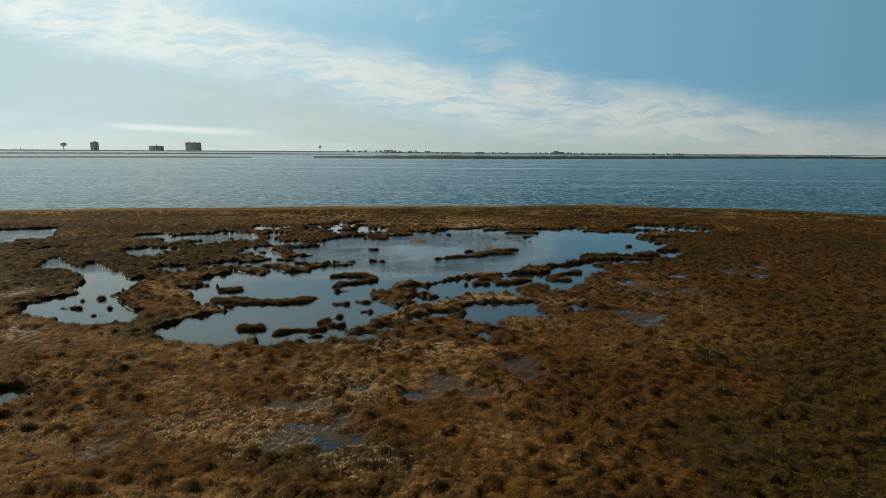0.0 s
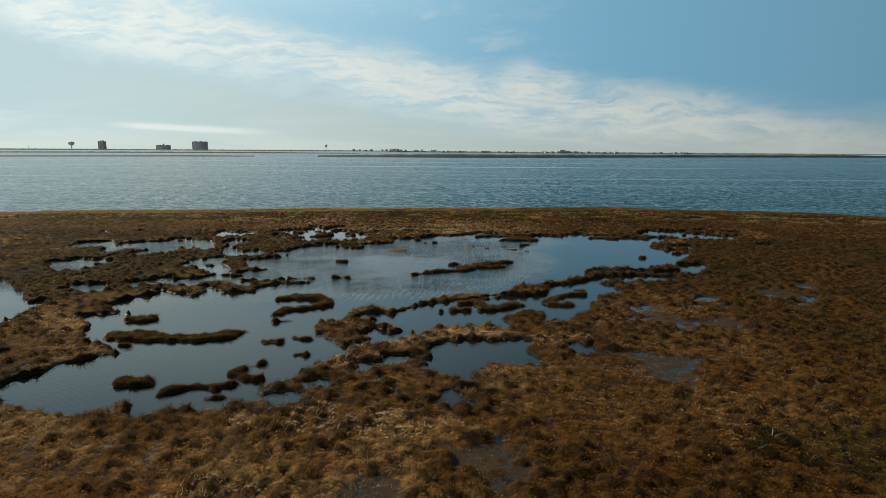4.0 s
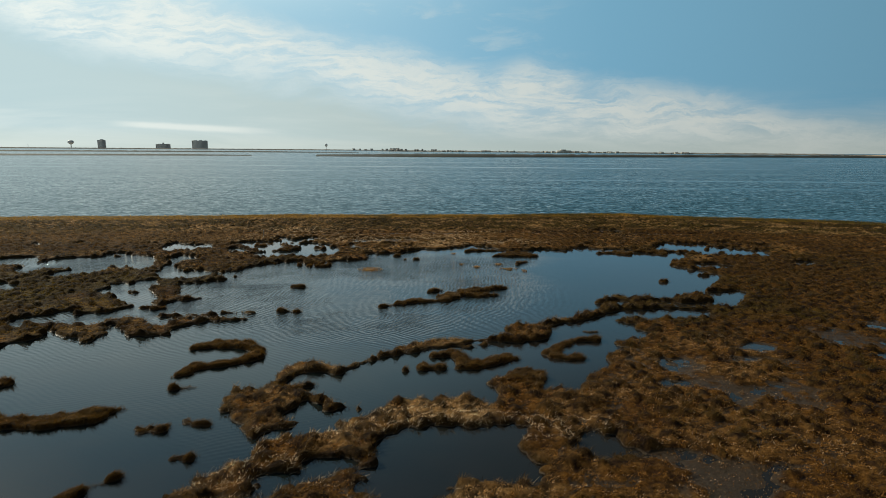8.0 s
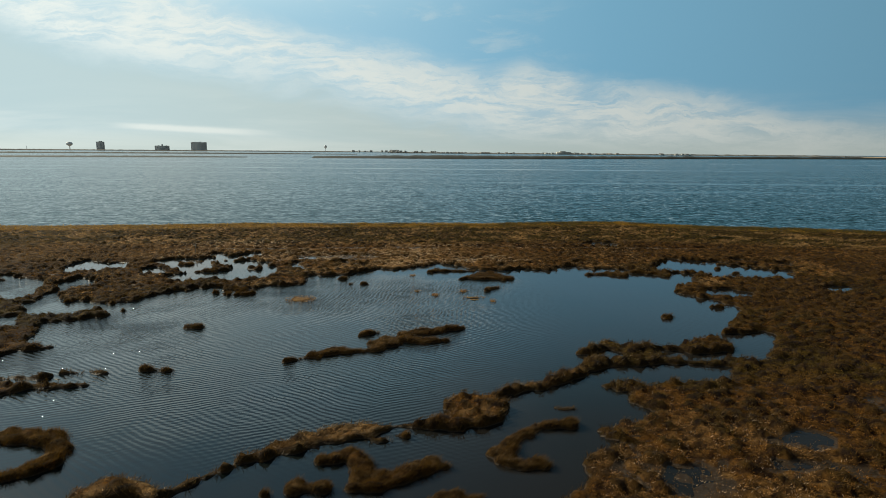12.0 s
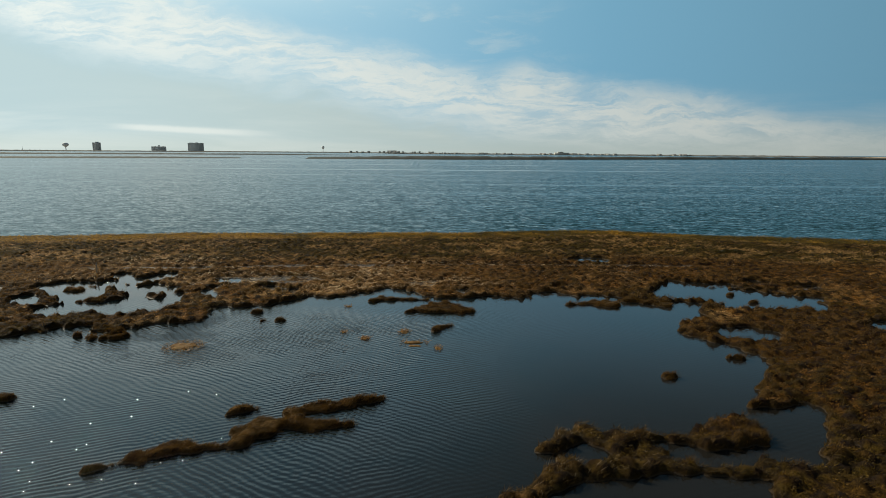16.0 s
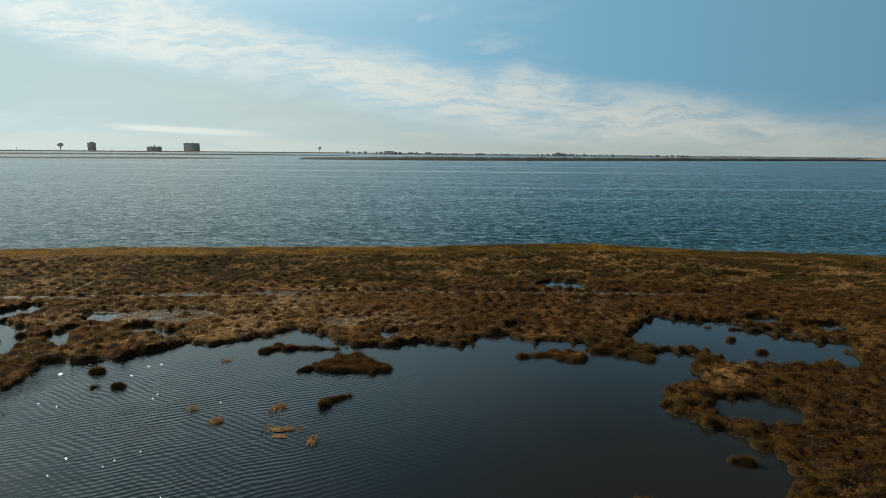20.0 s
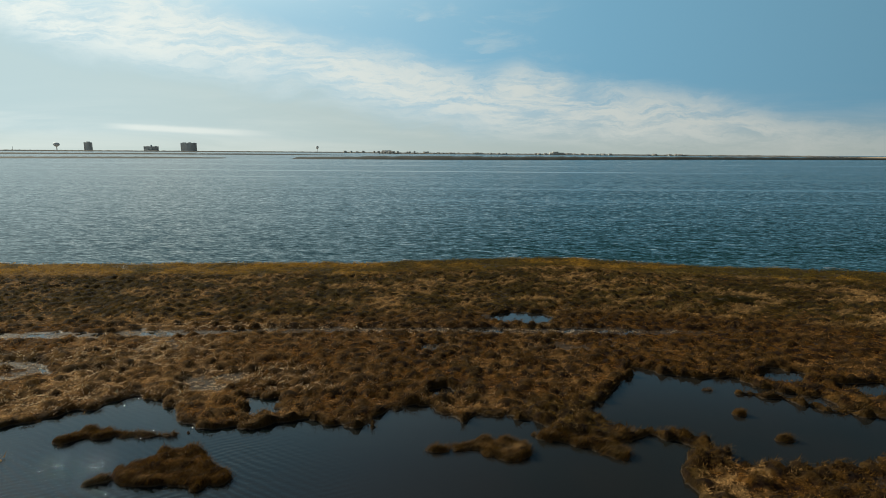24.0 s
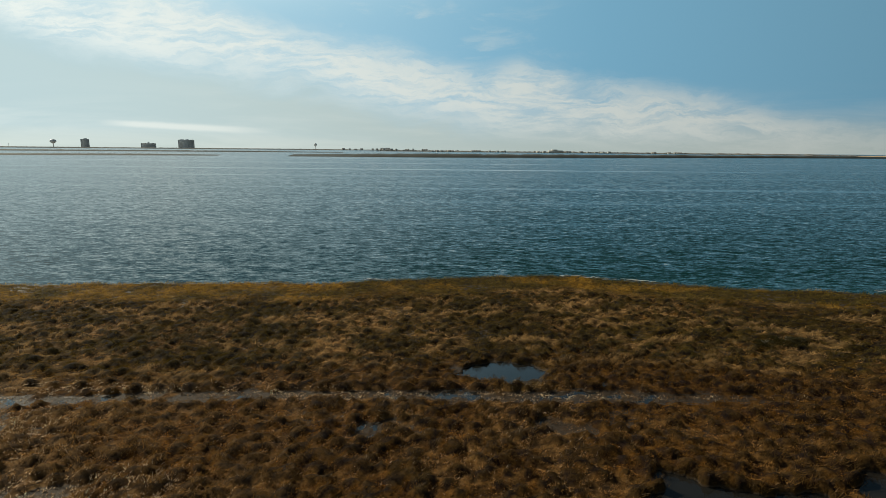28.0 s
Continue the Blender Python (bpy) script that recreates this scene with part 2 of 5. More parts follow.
def still_water(t):
    p = place(t)
    x, y, z = t.xyz(p)
    gust = t.step(t.noise(p, 0.1, 3, 0.5), 0.34, 0.6, 0.3, 1.0)
    lee = t.step(t.math("SUBTRACT", x, t.math("MULTIPLY", t.math("SUBTRACT", y, 40.0), 0.36)), 9.0, -3.0, 0.08, 1.0)
    open_water = t.math("MULTIPLY", t.math("MULTIPLY", gust, lee), t.math("MULTIPLY", t.step(y, 41.0, 49.0, 0.08, 1.0), t.step(y, 73.0, 66.0, 0.1, 1.0)))
    first, second = t.step(t.noise(p, 0.16, 3, 0.5), 0.36, 0.62, 0.12, 1.0), t.step(t.noise(p, 0.16, 3, 0.5), 0.62, 0.4, 0.1, 0.9)
    trains = t.math("ADD", t.math("MULTIPLY", ripple_train(t, p, 30, 1.25, 8.0), first), t.math("MULTIPLY", ripple_train(t, p, -24, 1.4, 8.0), second))
    fine = t.noise(t.scaled(p, 1.0, 2.2, 1, 10), 4.5, 4, 0.6)
    height = t.math("MULTIPLY", t.math("ADD", trains, t.math("MULTIPLY", fine, 0.5)), open_water)
    mud = t.mix(t.step(t.noise(p, 0.3, 4, 0.6), 0.4, 0.65), (0.006, 0.0105, 0.011), (0.011, 0.0135, 0.012))
    mud = t.mix(t.math("MULTIPLY", t.step(lee, 0.9, 0.1), t.step(t.noise(p, 0.12, 3, 0.5), 0.3, 0.6, 0.4, 1.0)), mud, (0.016, 0.0145, 0.0125))      # the bed shows through the sheltered shallows
    slope = t.math("MULTIPLY", open_water, 0.12)
    normal = rippled(t, bumped(t, height, 1.0, 0.0135), t.math("MULTIPLY", open_water, 0.03), (t.scaled(p, 0.6, 2.2, 1, 12), 1.6, t.math("MULTIPLY", slope, 0.5), slope), (t.scaled(p, 0.8, 1.6, 1, -20), 3.4, slope, slope))
    crest = t.math("MULTIPLY", t.math("MULTIPLY", lee, t.step(y, 43.0, 50.0)), t.step(t.noise(p, 15.0, 1, 0.5), 0.625, 0.68))      # short steep wavelets
    steep = t.add("ShaderNodeVectorMath", operation="ADD")
    t.put(normal, steep.inputs[0])
    t.put(t.join(t.math("MULTIPLY", crest, -0.29), t.math("MULTIPLY", crest, -0.27), 0.0), steep.inputs[1])
    chop = t.math("MULTIPLY", crest, 0.9)
    normal = rippled(t, steep.outputs[0], 0.0, (p, 26.0, chop, chop))
    return glossy(t, mud, 0.012, normal, 0.5, 1.42)


def rippled(t, normal, lean, *layers):
    """Tilts a normal by layers of noise: (stretched place, scale, slope across, slope along)."""
    for vector, scale, across, along in layers:
        tex = t.add("ShaderNodeTexNoise")
        t.put(vector, tex.inputs["Vector"])
        tex.inputs["Scale"].default_value, tex.inputs["Detail"].default_value, tex.inputs["Roughness"].default_value = scale, 3.0, 0.55
        off = t.add("ShaderNodeVectorMath", operation="SUBTRACT")
        t.put(tex.outputs["Color"], off.inputs[0])
        off.inputs[1].default_value = (0.5, 0.5, 0.5)
        x, y, z = t.xyz(off.outputs[0])
        tilt = t.join(t.math("MULTIPLY", x, across), t.math("MULTIPLY", y, along), 0.0)
        both = t.add("ShaderNodeVectorMath", operation="ADD")
        t.put(normal, both.inputs[0])
        t.put(tilt, both.inputs[1])
        normal = both.outputs[0]
    steep = t.add("ShaderNodeVectorMath", operation="ADD")          # wind waves are steeper on their lee side
    t.put(normal, steep.inputs[0])
    t.put(t.join(0.0, lean, 0.0), steep.inputs[1])
    last = t.add("ShaderNodeVectorMath", operation="NORMALIZE")
    t.put(steep.outputs[0], last.inputs[0])
    return last.outputs[0]


def bay_surface(t):
    p = place(t)
    lanes = t.step(t.noise(t.scaled(p, 0.03, 1.0, 1, 1), 0.045, 4, 0.6, 0.2), 0.54, 0.68)
    up = t.add("ShaderNodeNewGeometry").outputs["Normal"]
    calm = t.math("SUBTRACT", 1.0, t.math("MULTIPLY", lanes, 0.7))
    chop = rippled(t, up, t.math("MULTIPLY", calm, -0.115), (t.scaled(p, 0.5, 1.0, 1, 5), 1.1, t.math("MULTIPLY", calm, 0.18), t.math("MULTIPLY", calm, 0.36)), (t.scaled(p, 0.45, 1.0, 1, -6), 3.4, t.math("MULTIPLY", calm, 0.3), t.math("MULTIPLY", calm, 0.62)), (t.scaled(p, 0.6, 1.0, 1, 10), 9.0, 0.3, 0.4))
    tint = t.mix(lanes, (0.004, 0.028, 0.023), (0.005, 0.033, 0.028))
    return glossy(t, tint, 0.09, chop, 0.5, 1.333)


def plain(colour, other, scale, rough=0.9):
    def build(t):
        p = place(t)
        f = t.step(t.noise(p, scale, 5, 0.6), 0.35, 0.68)
        return glossy(t, t.mix(f, colour, other), rough, None, 0.25)
    return build


def cladding(t):
    """White painted panels, a little weathered."""
    return glossy(t, t.mix(t.noise(place(t), 0.08), (0.84, 0.83, 0.82), (0.9, 0.89, 0.88)), 0.6, None, 0.5)


def coated_glass(t):
    """Window glass with a pale base colour that stands in for distance haze."""
    return glossy(t, t.mix(t.noise(place(t), 0.1), (0.62, 0.65, 0.66), (0.7, 0.72, 0.72)), 0.25, None, 0.6)


PEAT = material("peat", peat)
GRASS = material("marsh_grass", blades)
POND = material("pond_water", still_water)
BAY = material("bay_water", bay_surface)
FAR_MARSH = material("far_marsh", plain((0.03, 0.032, 0.026), (0.05, 0.05, 0.04), 0.02))
FAR_TREES = material("far_trees", plain((0.15, 0.145, 0.13), (0.24, 0.23, 0.21), 0.05))
STRAW_MAT = material("wet_straw", plain((0.12, 0.06, 0.015), (0.25, 0.15, 0.05), 6.0))
WEATHERED = material("weathered_wood", plain((0.2, 0.17, 0.13), (0.32, 0.28, 0.23), 12.0))
FOAM = material("foam", plain((0.75, 0.77, 0.78), (0.85, 0.86, 0.86), 6.0, 0.6))
SAND = material("sand", plain((0.42, 0.3, 0.19), (0.5, 0.38, 0.26), 0.05))
CONCRETE = material("pale_cladding", cladding)
GLASS = material("window_glass", coated_glass)
STEEL = material("pale_steel", cladding)
HOUSE = material("house_siding", plain((0.5, 0.47, 0.42), (0.66, 0.63, 0.58), 0.03, 0.8))
ROOF = material("house_roof", plain((0.3, 0.28, 0.27), (0.4, 0.37, 0.35), 0.03, 0.9))

# ---- the plan of the marsh, in metres ----
SHORE = [(-4700, -300), (-400, 40), (-140, 76), (-75, 92), (-54, 97.4), (-38, 98.6), (-20, 102.2), (5, 103.7), (13, 104.1), (24, 106.2), (30, 106.9), (37, 105.2), (44, 103.4), (54, 102.2), (66, 99), (76, 91), (140, 70), (400, 30), (4700, -300)]
MAIN_A = [(-16.4, 29.8), (-14.8, 28.4), (-13.4, 28.3), (-11.6, 28.1), (-10.5, 28.3), (-11.1, 28.8), (-10.2, 29.0), (-9.6, 29.3), (-8.4, 28.7), (-7.3, 28.6), (-6.4, 28.7), (-6.2, 29.3), (-5.2, 29.5), (-5.4, 30.0), (-5.8, 30.7), (-5.2, 31.0), (-4.4, 31.5), (-4.6, 32.2), (-4.0, 33.1), (-3.8, 33.7), (-2.8, 34.3), (-3.0, 35.6), (-3.6, 36.2), (-4.6, 37.0), (-5.3, 38.0), (-5.5, 38.8), (-4.5, 39.2), (-3.9, 40.1), (-2.7, 39.7), (-1.4, 38.9), (-0.0, 38.1), (0.6, 37.4)]
MAIN_B = [(1.2, 38.0), (1.7, 38.8), (2.7, 39.1), (3.1, 38.6), (3.8, 39.0), (4.5, 39.3), (5.4, 38.6), (5.8, 38.9), (6.1, 41.1), (7.4, 40.7), (7.8, 39.9), (8.8, 40.0), (10.0, 40.6), (10.2, 41.7), (10.6, 42.1), (11.4, 42.7), (11.4, 43.3), (11.5, 43.9), (12.2, 44.5), (13.2, 45.1), (12.5, 45.5), (12.7, 45.9), (14.0, 46.8), (15.1, 47.4), (14.5, 48.1), (14.6, 49.1), (13.9, 49.9), (14.4, 50.4), (16.1, 50.1), (17.4, 50.3), (19.5, 50.7), (20.4, 52.0), (19.4, 52.3), (18.3, 52.4), (16.0, 52.2), (14.6, 52.3), (14.3, 52.7), (14.0, 54.1), (15.3, 55.5), (16.6, 54.9), (18.5, 54.7)]
MAIN_C = [(19.7, 55.0), (20.9, 55.7), (22.3, 56.7), (24.9, 59.9), (26.2, 61.6), (26.3, 62.9), (25.3, 64.1), (23.9, 65.7), (23.6, 66.5), (24.0, 66.1), (23.6, 66.5), (24.1, 67.3), (25.2, 68.7), (26.6, 69.0), (26.7, 70.1), (26.7, 71.0), (27.8, 72.2), (26.7, 72.8), (25.7, 72.2), (24.5, 72.8), (22.9, 72.8), (22.5, 73.9), (22.1, 74.1), (20.7, 74.4), (19.8, 73.7), (19.0, 74.5), (18.5, 75.2), (17.9, 75.2), (16.8, 74.5), (16.3, 73.4), (14.7, 73.6), (13.6, 73.9)]
MAIN_D = [(12.0, 73.2), (9.8, 73.0), (8.8, 73.9), (7.4, 75.5), (5.9, 75.7), (5.4, 74.5), (4.3, 74.5), (3.9, 73.5), (2.5, 73.0), (1.3, 73.3), (0.7, 72.6), (-0.4, 72.0), (-0.7, 70.9), (-1.7, 70.6), (-2.5, 70.4), (-3.4, 70.5), (-4.4, 70.6), (-3.9, 69.3), (-3.5, 67.6), (-4.7, 66.9), (-5.7, 67.2), (-6.3, 66.5), (-7.4, 65.9), (-8.9, 65.3), (-9.8, 66.5), (-10.5, 66.3), (-11.3, 66.0), (-11.0, 65.4), (-12.3, 65.2)]
MAIN_E = [(-13.5, 62.4), (-14.8, 61.6), (-15.9, 61.8), (-17.6, 62.4), (-18.3, 62.0), (-19.6, 63.5), (-20.1, 65.3), (-19.1, 66.8), (-20.9, 68.6), (-21.7, 68.8), (-21.7, 67.8), (-22.3, 66.8), (-20.8, 65.4), (-20.3, 62.9), (-20.0, 62.0), (-21.0, 61.6), (-18.7, 59.7), (-17.5, 59.2), (-16.0, 59.6), (-15.1, 60.6), (-14.4, 60.3), (-13.2, 59.3), (-14.7, 58.2), (-16.4, 57.6), (-16.7, 56.7), (-15.7, 55.2), (-14.5, 54.3), (-13.4, 54.2), (-13.3, 53.5), (-14.4, 53.1), (-14.8, 52.0), (-16.3, 52.0), (-16.7, 51.1), (-17.3, 50.2), (-18.9, 49.7), (-19.6, 50.8), (-20.4, 50.4), (-20.7, 49.7), (-22.0, 48.6)]
MAIN_F = [(-20.2, 46.9), (-20.5, 47.9), (-20.0, 48.1), (-16.8, 48.1), (-15.8, 48.9), (-14.6, 49.3), (-10.4, 49.6), (-8.4, 50.8), (-10.4, 49.8), (-11.7, 49.4), (-10.6, 48.5), (-8.6, 49.3), (-10.7, 48.6), (-11.9, 47.3), (-11.3, 46.4), (-13.3, 46.0), (-14.7, 47.2), (-15.3, 48.0), (-15.9, 48.1), (-14.8, 46.3), (-15.1, 44.9), (-16.2, 45.6), (-17.9, 46.4), (-18.7, 47.1), (-18.0, 46.2), (-18.0, 45.7), (-19.3, 43.9), (-19.8, 42.2), (-19.5, 42.0), (-17.0, 40.8), (-19.0, 40.7), (-19.5, 40.2), (-18.1, 38.7), (-17.8, 37.6), (-17.4, 37.3), (-16.0, 35.5), (-14.4, 35.2), (-14.4, 34.3), (-15.7, 33.0), (-15.9, 31.9), (-16.7, 31.3)]
PONDS = [MAIN_A + MAIN_B + MAIN_C + MAIN_D + MAIN_E + MAIN_F]
PONDS.append([(1.5, 35.6), (1.9, 35.9), (2.6, 36.2), (4.5, 36.5), (6.4, 36.6), (6.1, 35.5), (6.4, 34.1), (6.4, 33.5), (4.8, 33.7), (4.1, 33.5), (3.6, 33.2), (3.2, 32.5), (3.0, 31.7), (2.7, 32.0), (2.1, 32.4), (1.4, 33.0), (1.6, 33.8), (1.6, 34.6)])
PONDS.append([(25.2, 74.9), (27.1, 77.2), (28.2, 79.0), (29.5, 78.2), (30.6, 77.9), (32.3, 77.9), (32.5, 77.0), (34.7, 76.1), (35.1, 74.8), (37.0, 74.2), (35.0, 72.4), (32.6, 71.2), (31.3, 71.4), (29.2, 71.4), (28.8, 72.6), (27.5, 73.4), (26.1, 73.5)])
PONDS.append([(26.2, 66.7), (26.8, 67.2), (28.0, 67.1), (29.1, 66.4), (28.6, 65.4), (27.0, 65.3), (26.0, 65.7)])
PONDS.append([(14.7, 53.4), (15.3, 53.9), (15.9, 53.7), (15.6, 53.1)])
PONDS.append([(8.4, 35.4), (9.1, 35.4), (10.0, 35.1), (8.9, 34.8)])
PONDS.append([(-2.1, 37.5), (-1.9, 38.2), (-1.3, 38.1), (-1.4, 37.2)])
PONDS.append([(-1.1, 37.5), (0.1, 37.8), (0.3, 37.1), (-0.5, 36.9)])
PONDS.append([(-1.9, 32.6), (-1.6, 33.2), (-0.9, 33.3), (-1.3, 32.7)])
PONDS.append([(-0.6, 34.1), (0.5, 34.3), (0.5, 34.0), (-0.4, 33.8)])
PONDS.append([(-3.5, 30.8), (-3.2, 31.3), (-2.7, 31.1), (-3.0, 30.8)])
PONDS.append([(-4.9, 29.7), (-3.9, 29.7), (-3.8, 29.3), (-4.5, 29.2)])
PONDS.append([(-9.9, 28.7), (-9.4, 28.9), (-8.9, 28.6), (-9.4, 28.4)])
PONDS.append([(-34.9, 46.8), (-37.2, 51.5), (-34.2, 48.2), (-31.1, 46.6), (-31.9, 49.0), (-27.4, 44.9), (-25.7, 42.5), (-24.3, 43.2), (-23.8, 38.9), (-24.2, 38.0), (-22.4, 36.1), (-20.9, 34.3), (-19.8, 34.1), (-19.4, 32.0), (-21.4, 31.6), (-22.3, 31.8), (-23.7, 33.0), (-24.8, 33.6), (-26.6, 33.7), (-27.7, 35.9), (-26.8, 37.4), (-25.5, 38.5), (-27.6, 40.1), (-27.6, 42.1), (-30.3, 45.3), (-32.8, 46.6)])
PONDS.append([(-58.6, 66.8), (-56.8, 69.8), (-53.7, 70.4), (-51.3, 72.1), (-46.8, 64.3), (-49.1, 61.7), (-47.9, 59.3), (-51.5, 58.5)])
PONDS.append([(-6.4, 75.6), (-6.2, 76.1), (-5.5, 75.8), (-5.9, 75.3)])
PONDS.append([(-3.1, 75.1), (-3.2, 75.7), (-2.4, 76.2), (-1.7, 75.3)])
PONDS.append([(-1.3, 74.6), (-1.0, 75.3), (-0.1, 75.1), (-0.3, 74.6)])
PONDS.append([(-6.9, 74.4), (-6.8, 74.8), (-5.7, 73.6), (-5.4, 72.9)])
PONDS.append([(11.0, 75.6), (12.1, 75.6), (12.3, 74.8), (11.8, 74.6)])
PONDS.append([(22.3, 86.8), (22.9, 88.0), (24.0, 88.2), (25.3, 87.5), (24.7, 86.8), (23.3, 86.5)])
PONDS.append([(35.4, 67.6), (37.4, 68.6), (38.2, 68.2), (36.2, 67.0)])
PONDS.append([(34.0, 78.4), (34.9, 79.1), (35.6, 78.6), (34.7, 77.7)])
PONDS.append([(36.8, 77.5), (38.5, 77.5), (38.1, 76.4), (37.3, 76.8)])
PONDS.append([(-18.9, 22.0), (-18.4, 22.1), (-17.8, 21.7), (-18.2, 21.4)])
PONDS.append([(18.8, 76.4), (19.1, 76.7), (19.4, 76.6), (19.2, 76.3)])
PONDS.append([(-6.9, 78.2), (-5.8, 78.2), (-5.5, 76.9), (-6.4, 77.2)])
PONDS.append([(-1.8, 33.2), (-1.1, 33.5), (-0.9, 33.0), (-1.6, 32.6)])
PONDS.append([(8.6, 35.7), (9.7, 36.2), (9.4, 35.2), (8.7, 35.3)])
PONDS.append([(-3.6, 31.1), (-3.0, 31.5), (-2.8, 31.0), (-3.3, 30.7)])
PONDS.append([(34.6, 71.8), (35.8, 72.6), (35.2, 71.3), (34.3, 71.0)])
PONDS.append([(-19.1, 75.5), (-18.3, 76.4), (-17.9, 76.7), (-15.3, 76.5), (-14.4, 75.3), (-13.3, 72.9), (-13.8, 71.7), (-14.4, 71.3), (-15.9, 73.1), (-16.7, 73.5)])
PONDS.append([(-15.1, 77.2), (-14.1, 77.2), (-13.4, 75.5)])
PONDS.append([(-15.9, 79.2), (-15.2, 79.8), (-13.8, 78.1), (-13.1, 78.2), (-12.4, 79.5), (-11.6, 80.1), (-10.9, 78.4), (-12.1, 77.1), (-12.7, 76.4), (-14.2, 77.5)])
PONDS.append([(-12.7, 74.3), (-13.4, 75.9), (-12.2, 75.4), (-11.0, 76.3), (-10.1, 75.3), (-9.1, 75.4), (-8.9, 73.9), (-10.8, 73.6)])
PONDS.append([(-15.1, 70.1), (-14.1, 70.7), (-13.7, 71.1), (-11.6, 70.9), (-11.3, 71.8), (-10.8, 72.5), (-10.9, 73.6), (-10.0, 72.3), (-9.0, 71.9), (-8.3, 72.7), (-8.5, 73.7), (-8.0, 73.7), (-7.3, 71.6), (-7.3, 70.3), (-7.7, 69.7), (-8.9, 69.4), (-9.9, 68.8), (-10.5, 69.0), (-11.5, 69.2), (-12.2, 68.9), (-12.9, 68.4), (-13.6, 68.3)])
PONDS.append([(-18.4, 72.0), (-18.0, 72.8), (-16.8, 72.0), (-16.3, 70.7), (-17.3, 70.7)])
PONDS.append([(-29.3, 66.7), (-28.2, 67.5), (-28.3, 69.1), (-27.8, 69.3), (-26.3, 68.0), (-24.5, 68.2), (-23.1, 66.4), (-21.9, 63.5), (-22.0, 62.9), (-23.0, 63.9), (-24.1, 64.1), (-25.2, 63.9), (-26.2, 63.2)])
PONDS.append([(-20.8, 57.1), (-20.0, 57.5), (-19.6, 58.2), (-19.0, 58.6), (-18.2, 57.3), (-17.7, 56.3), (-16.6, 55.0), (-16.6, 54.5), (-16.6, 54.1), (-16.2, 53.4), (-16.1, 52.7), (-16.7, 52.3)])
PONDS.append([(-13.8, 49.2), (-13.4, 49.3), (-13.0, 49.8), (-12.3, 48.7), (-12.0, 48.2), (-12.4, 48.2), (-12.6, 47.8)])
PONDS.append([(-25.1, 72.6), (-25.4, 75.4), (-23.8, 74.4), (-21.5, 74.5), (-20.6, 72.4), (-22.0, 71.9), (-23.9, 71.1)])
PONDS.append([(-36.6, 64.2), (-36.5, 66.1), (-34.8, 67.0), (-33.6, 66.2), (-32.3, 64.0), (-34.1, 63.6), (-35.3, 62.8)])
PONDS.append([(-31.8, 61.9), (-32.1, 64.4), (-31.9, 66.0), (-30.1, 67.0), (-27.6, 67.4), (-24.4, 67.0), (-22.8, 65.4), (-22.1, 63.2), (-24.5, 63.3), (-25.4, 62.3), (-25.1, 60.6), (-27.5, 59.8), (-27.8, 61.0), (-26.8, 61.5), (-27.6, 62.7), (-30.1, 62.3), (-30.2, 60.4)])
PONDS.append([(-32.9, 56.1), (-31.5, 56.5), (-30.5, 57.0), (-28.0, 56.7), (-27.4, 55.2), (-28.1, 54.8), (-27.9, 54.0), (-28.6, 53.1), (-29.9, 52.7)])
PONDS.append([(-20.8, 55.5), (-20.3, 57.0), (-18.9, 58.3), (-17.5, 55.7), (-16.3, 52.8), (-17.1, 52.6), (-18.3, 53.2), (-18.7, 54.4), (-19.8, 54.7)])
PONDS.append([(-25.4, 47.8), (-24.4, 47.9), (-23.1, 47.8), (-22.3, 46.6), (-22.6, 46.1), (-23.8, 46.0)])
PONDS.append([(21.6, 55.8), (22.5, 56.8), (24.1, 56.7), (25.2, 57.3), (25.1, 56.5), (23.5, 54.7), (22.6, 53.2), (21.4, 53.4), (20.9, 54.0)])
PONDS.append([(20.6, 53.4), (20.0, 53.0), (18.2, 53.2), (18.2, 54.2), (19.5, 54.4)])
RIDGES = []
RIDGES.append([(-5.2, 39.3, 0.24), (-4.3, 39.2, 0.24), (-3.7, 40.0, 0.25), (-3.5, 41.5, 0.47), (-3.0, 42.1, 0.7), (-2.0, 42.0, 0.59), (-1.3, 41.6, 0.36), (-0.9, 42.0, 0.25), (-0.3, 42.7, 0.3), (0.2, 43.3, 0.3), (1.3, 44.2, 0.46), (2.7, 45.1, 0.66), (4.2, 45.7, 0.7), (5.3, 46.1, 0.24), (6.6, 46.0, 0.24), (7.5, 46.4, 0.7), (7.8, 47.9, 0.75), (8.3, 47.5, 1.36), (7.8, 47.9, 0.75), (9.4, 48.8, 0.24), (11.4, 49.9, 0.41), (13.3, 51.3, 0.46), (14.6, 52.6, 0.63)])
RIDGES.append([(-3.7, 39.5, 0.24), (-2.2, 40.1, 0.32), (-2.0, 40.0, 0.24)])
RIDGES.append([(4.5, 45.0, 0.24), (5.3, 45.0, 0.24)])
RIDGES.append([(13.8, 53.7, 0.36), (14.9, 54.4, 0.36), (16.2, 54.8, 0.27), (18.0, 54.6, 0.24), (19.7, 54.4, 0.67), (21.3, 55.2, 1.07)])
RIDGES.append([(14.3, 52.1, 0.46), (15.4, 52.1, 0.24), (17.0, 52.5, 0.33), (18.5, 52.8, 0.42), (20.0, 52.4, 0.38)])
RIDGES.append([(-13.7, 49.7, 0.24), (-12.2, 49.8, 0.24), (-10.8, 50.1, 0.24), (-9.9, 50.6, 0.24), (-9.1, 50.7, 0.24), (-8.2, 50.5, 0.24)])
RIDGES.append([(-12.1, 47.9, 0.24), (-11.8, 48.7, 0.39), (-11.1, 48.9, 0.25), (-10.1, 49.2, 0.24), (-9.2, 49.2, 0.24), (-8.5, 49.3, 0.24)])
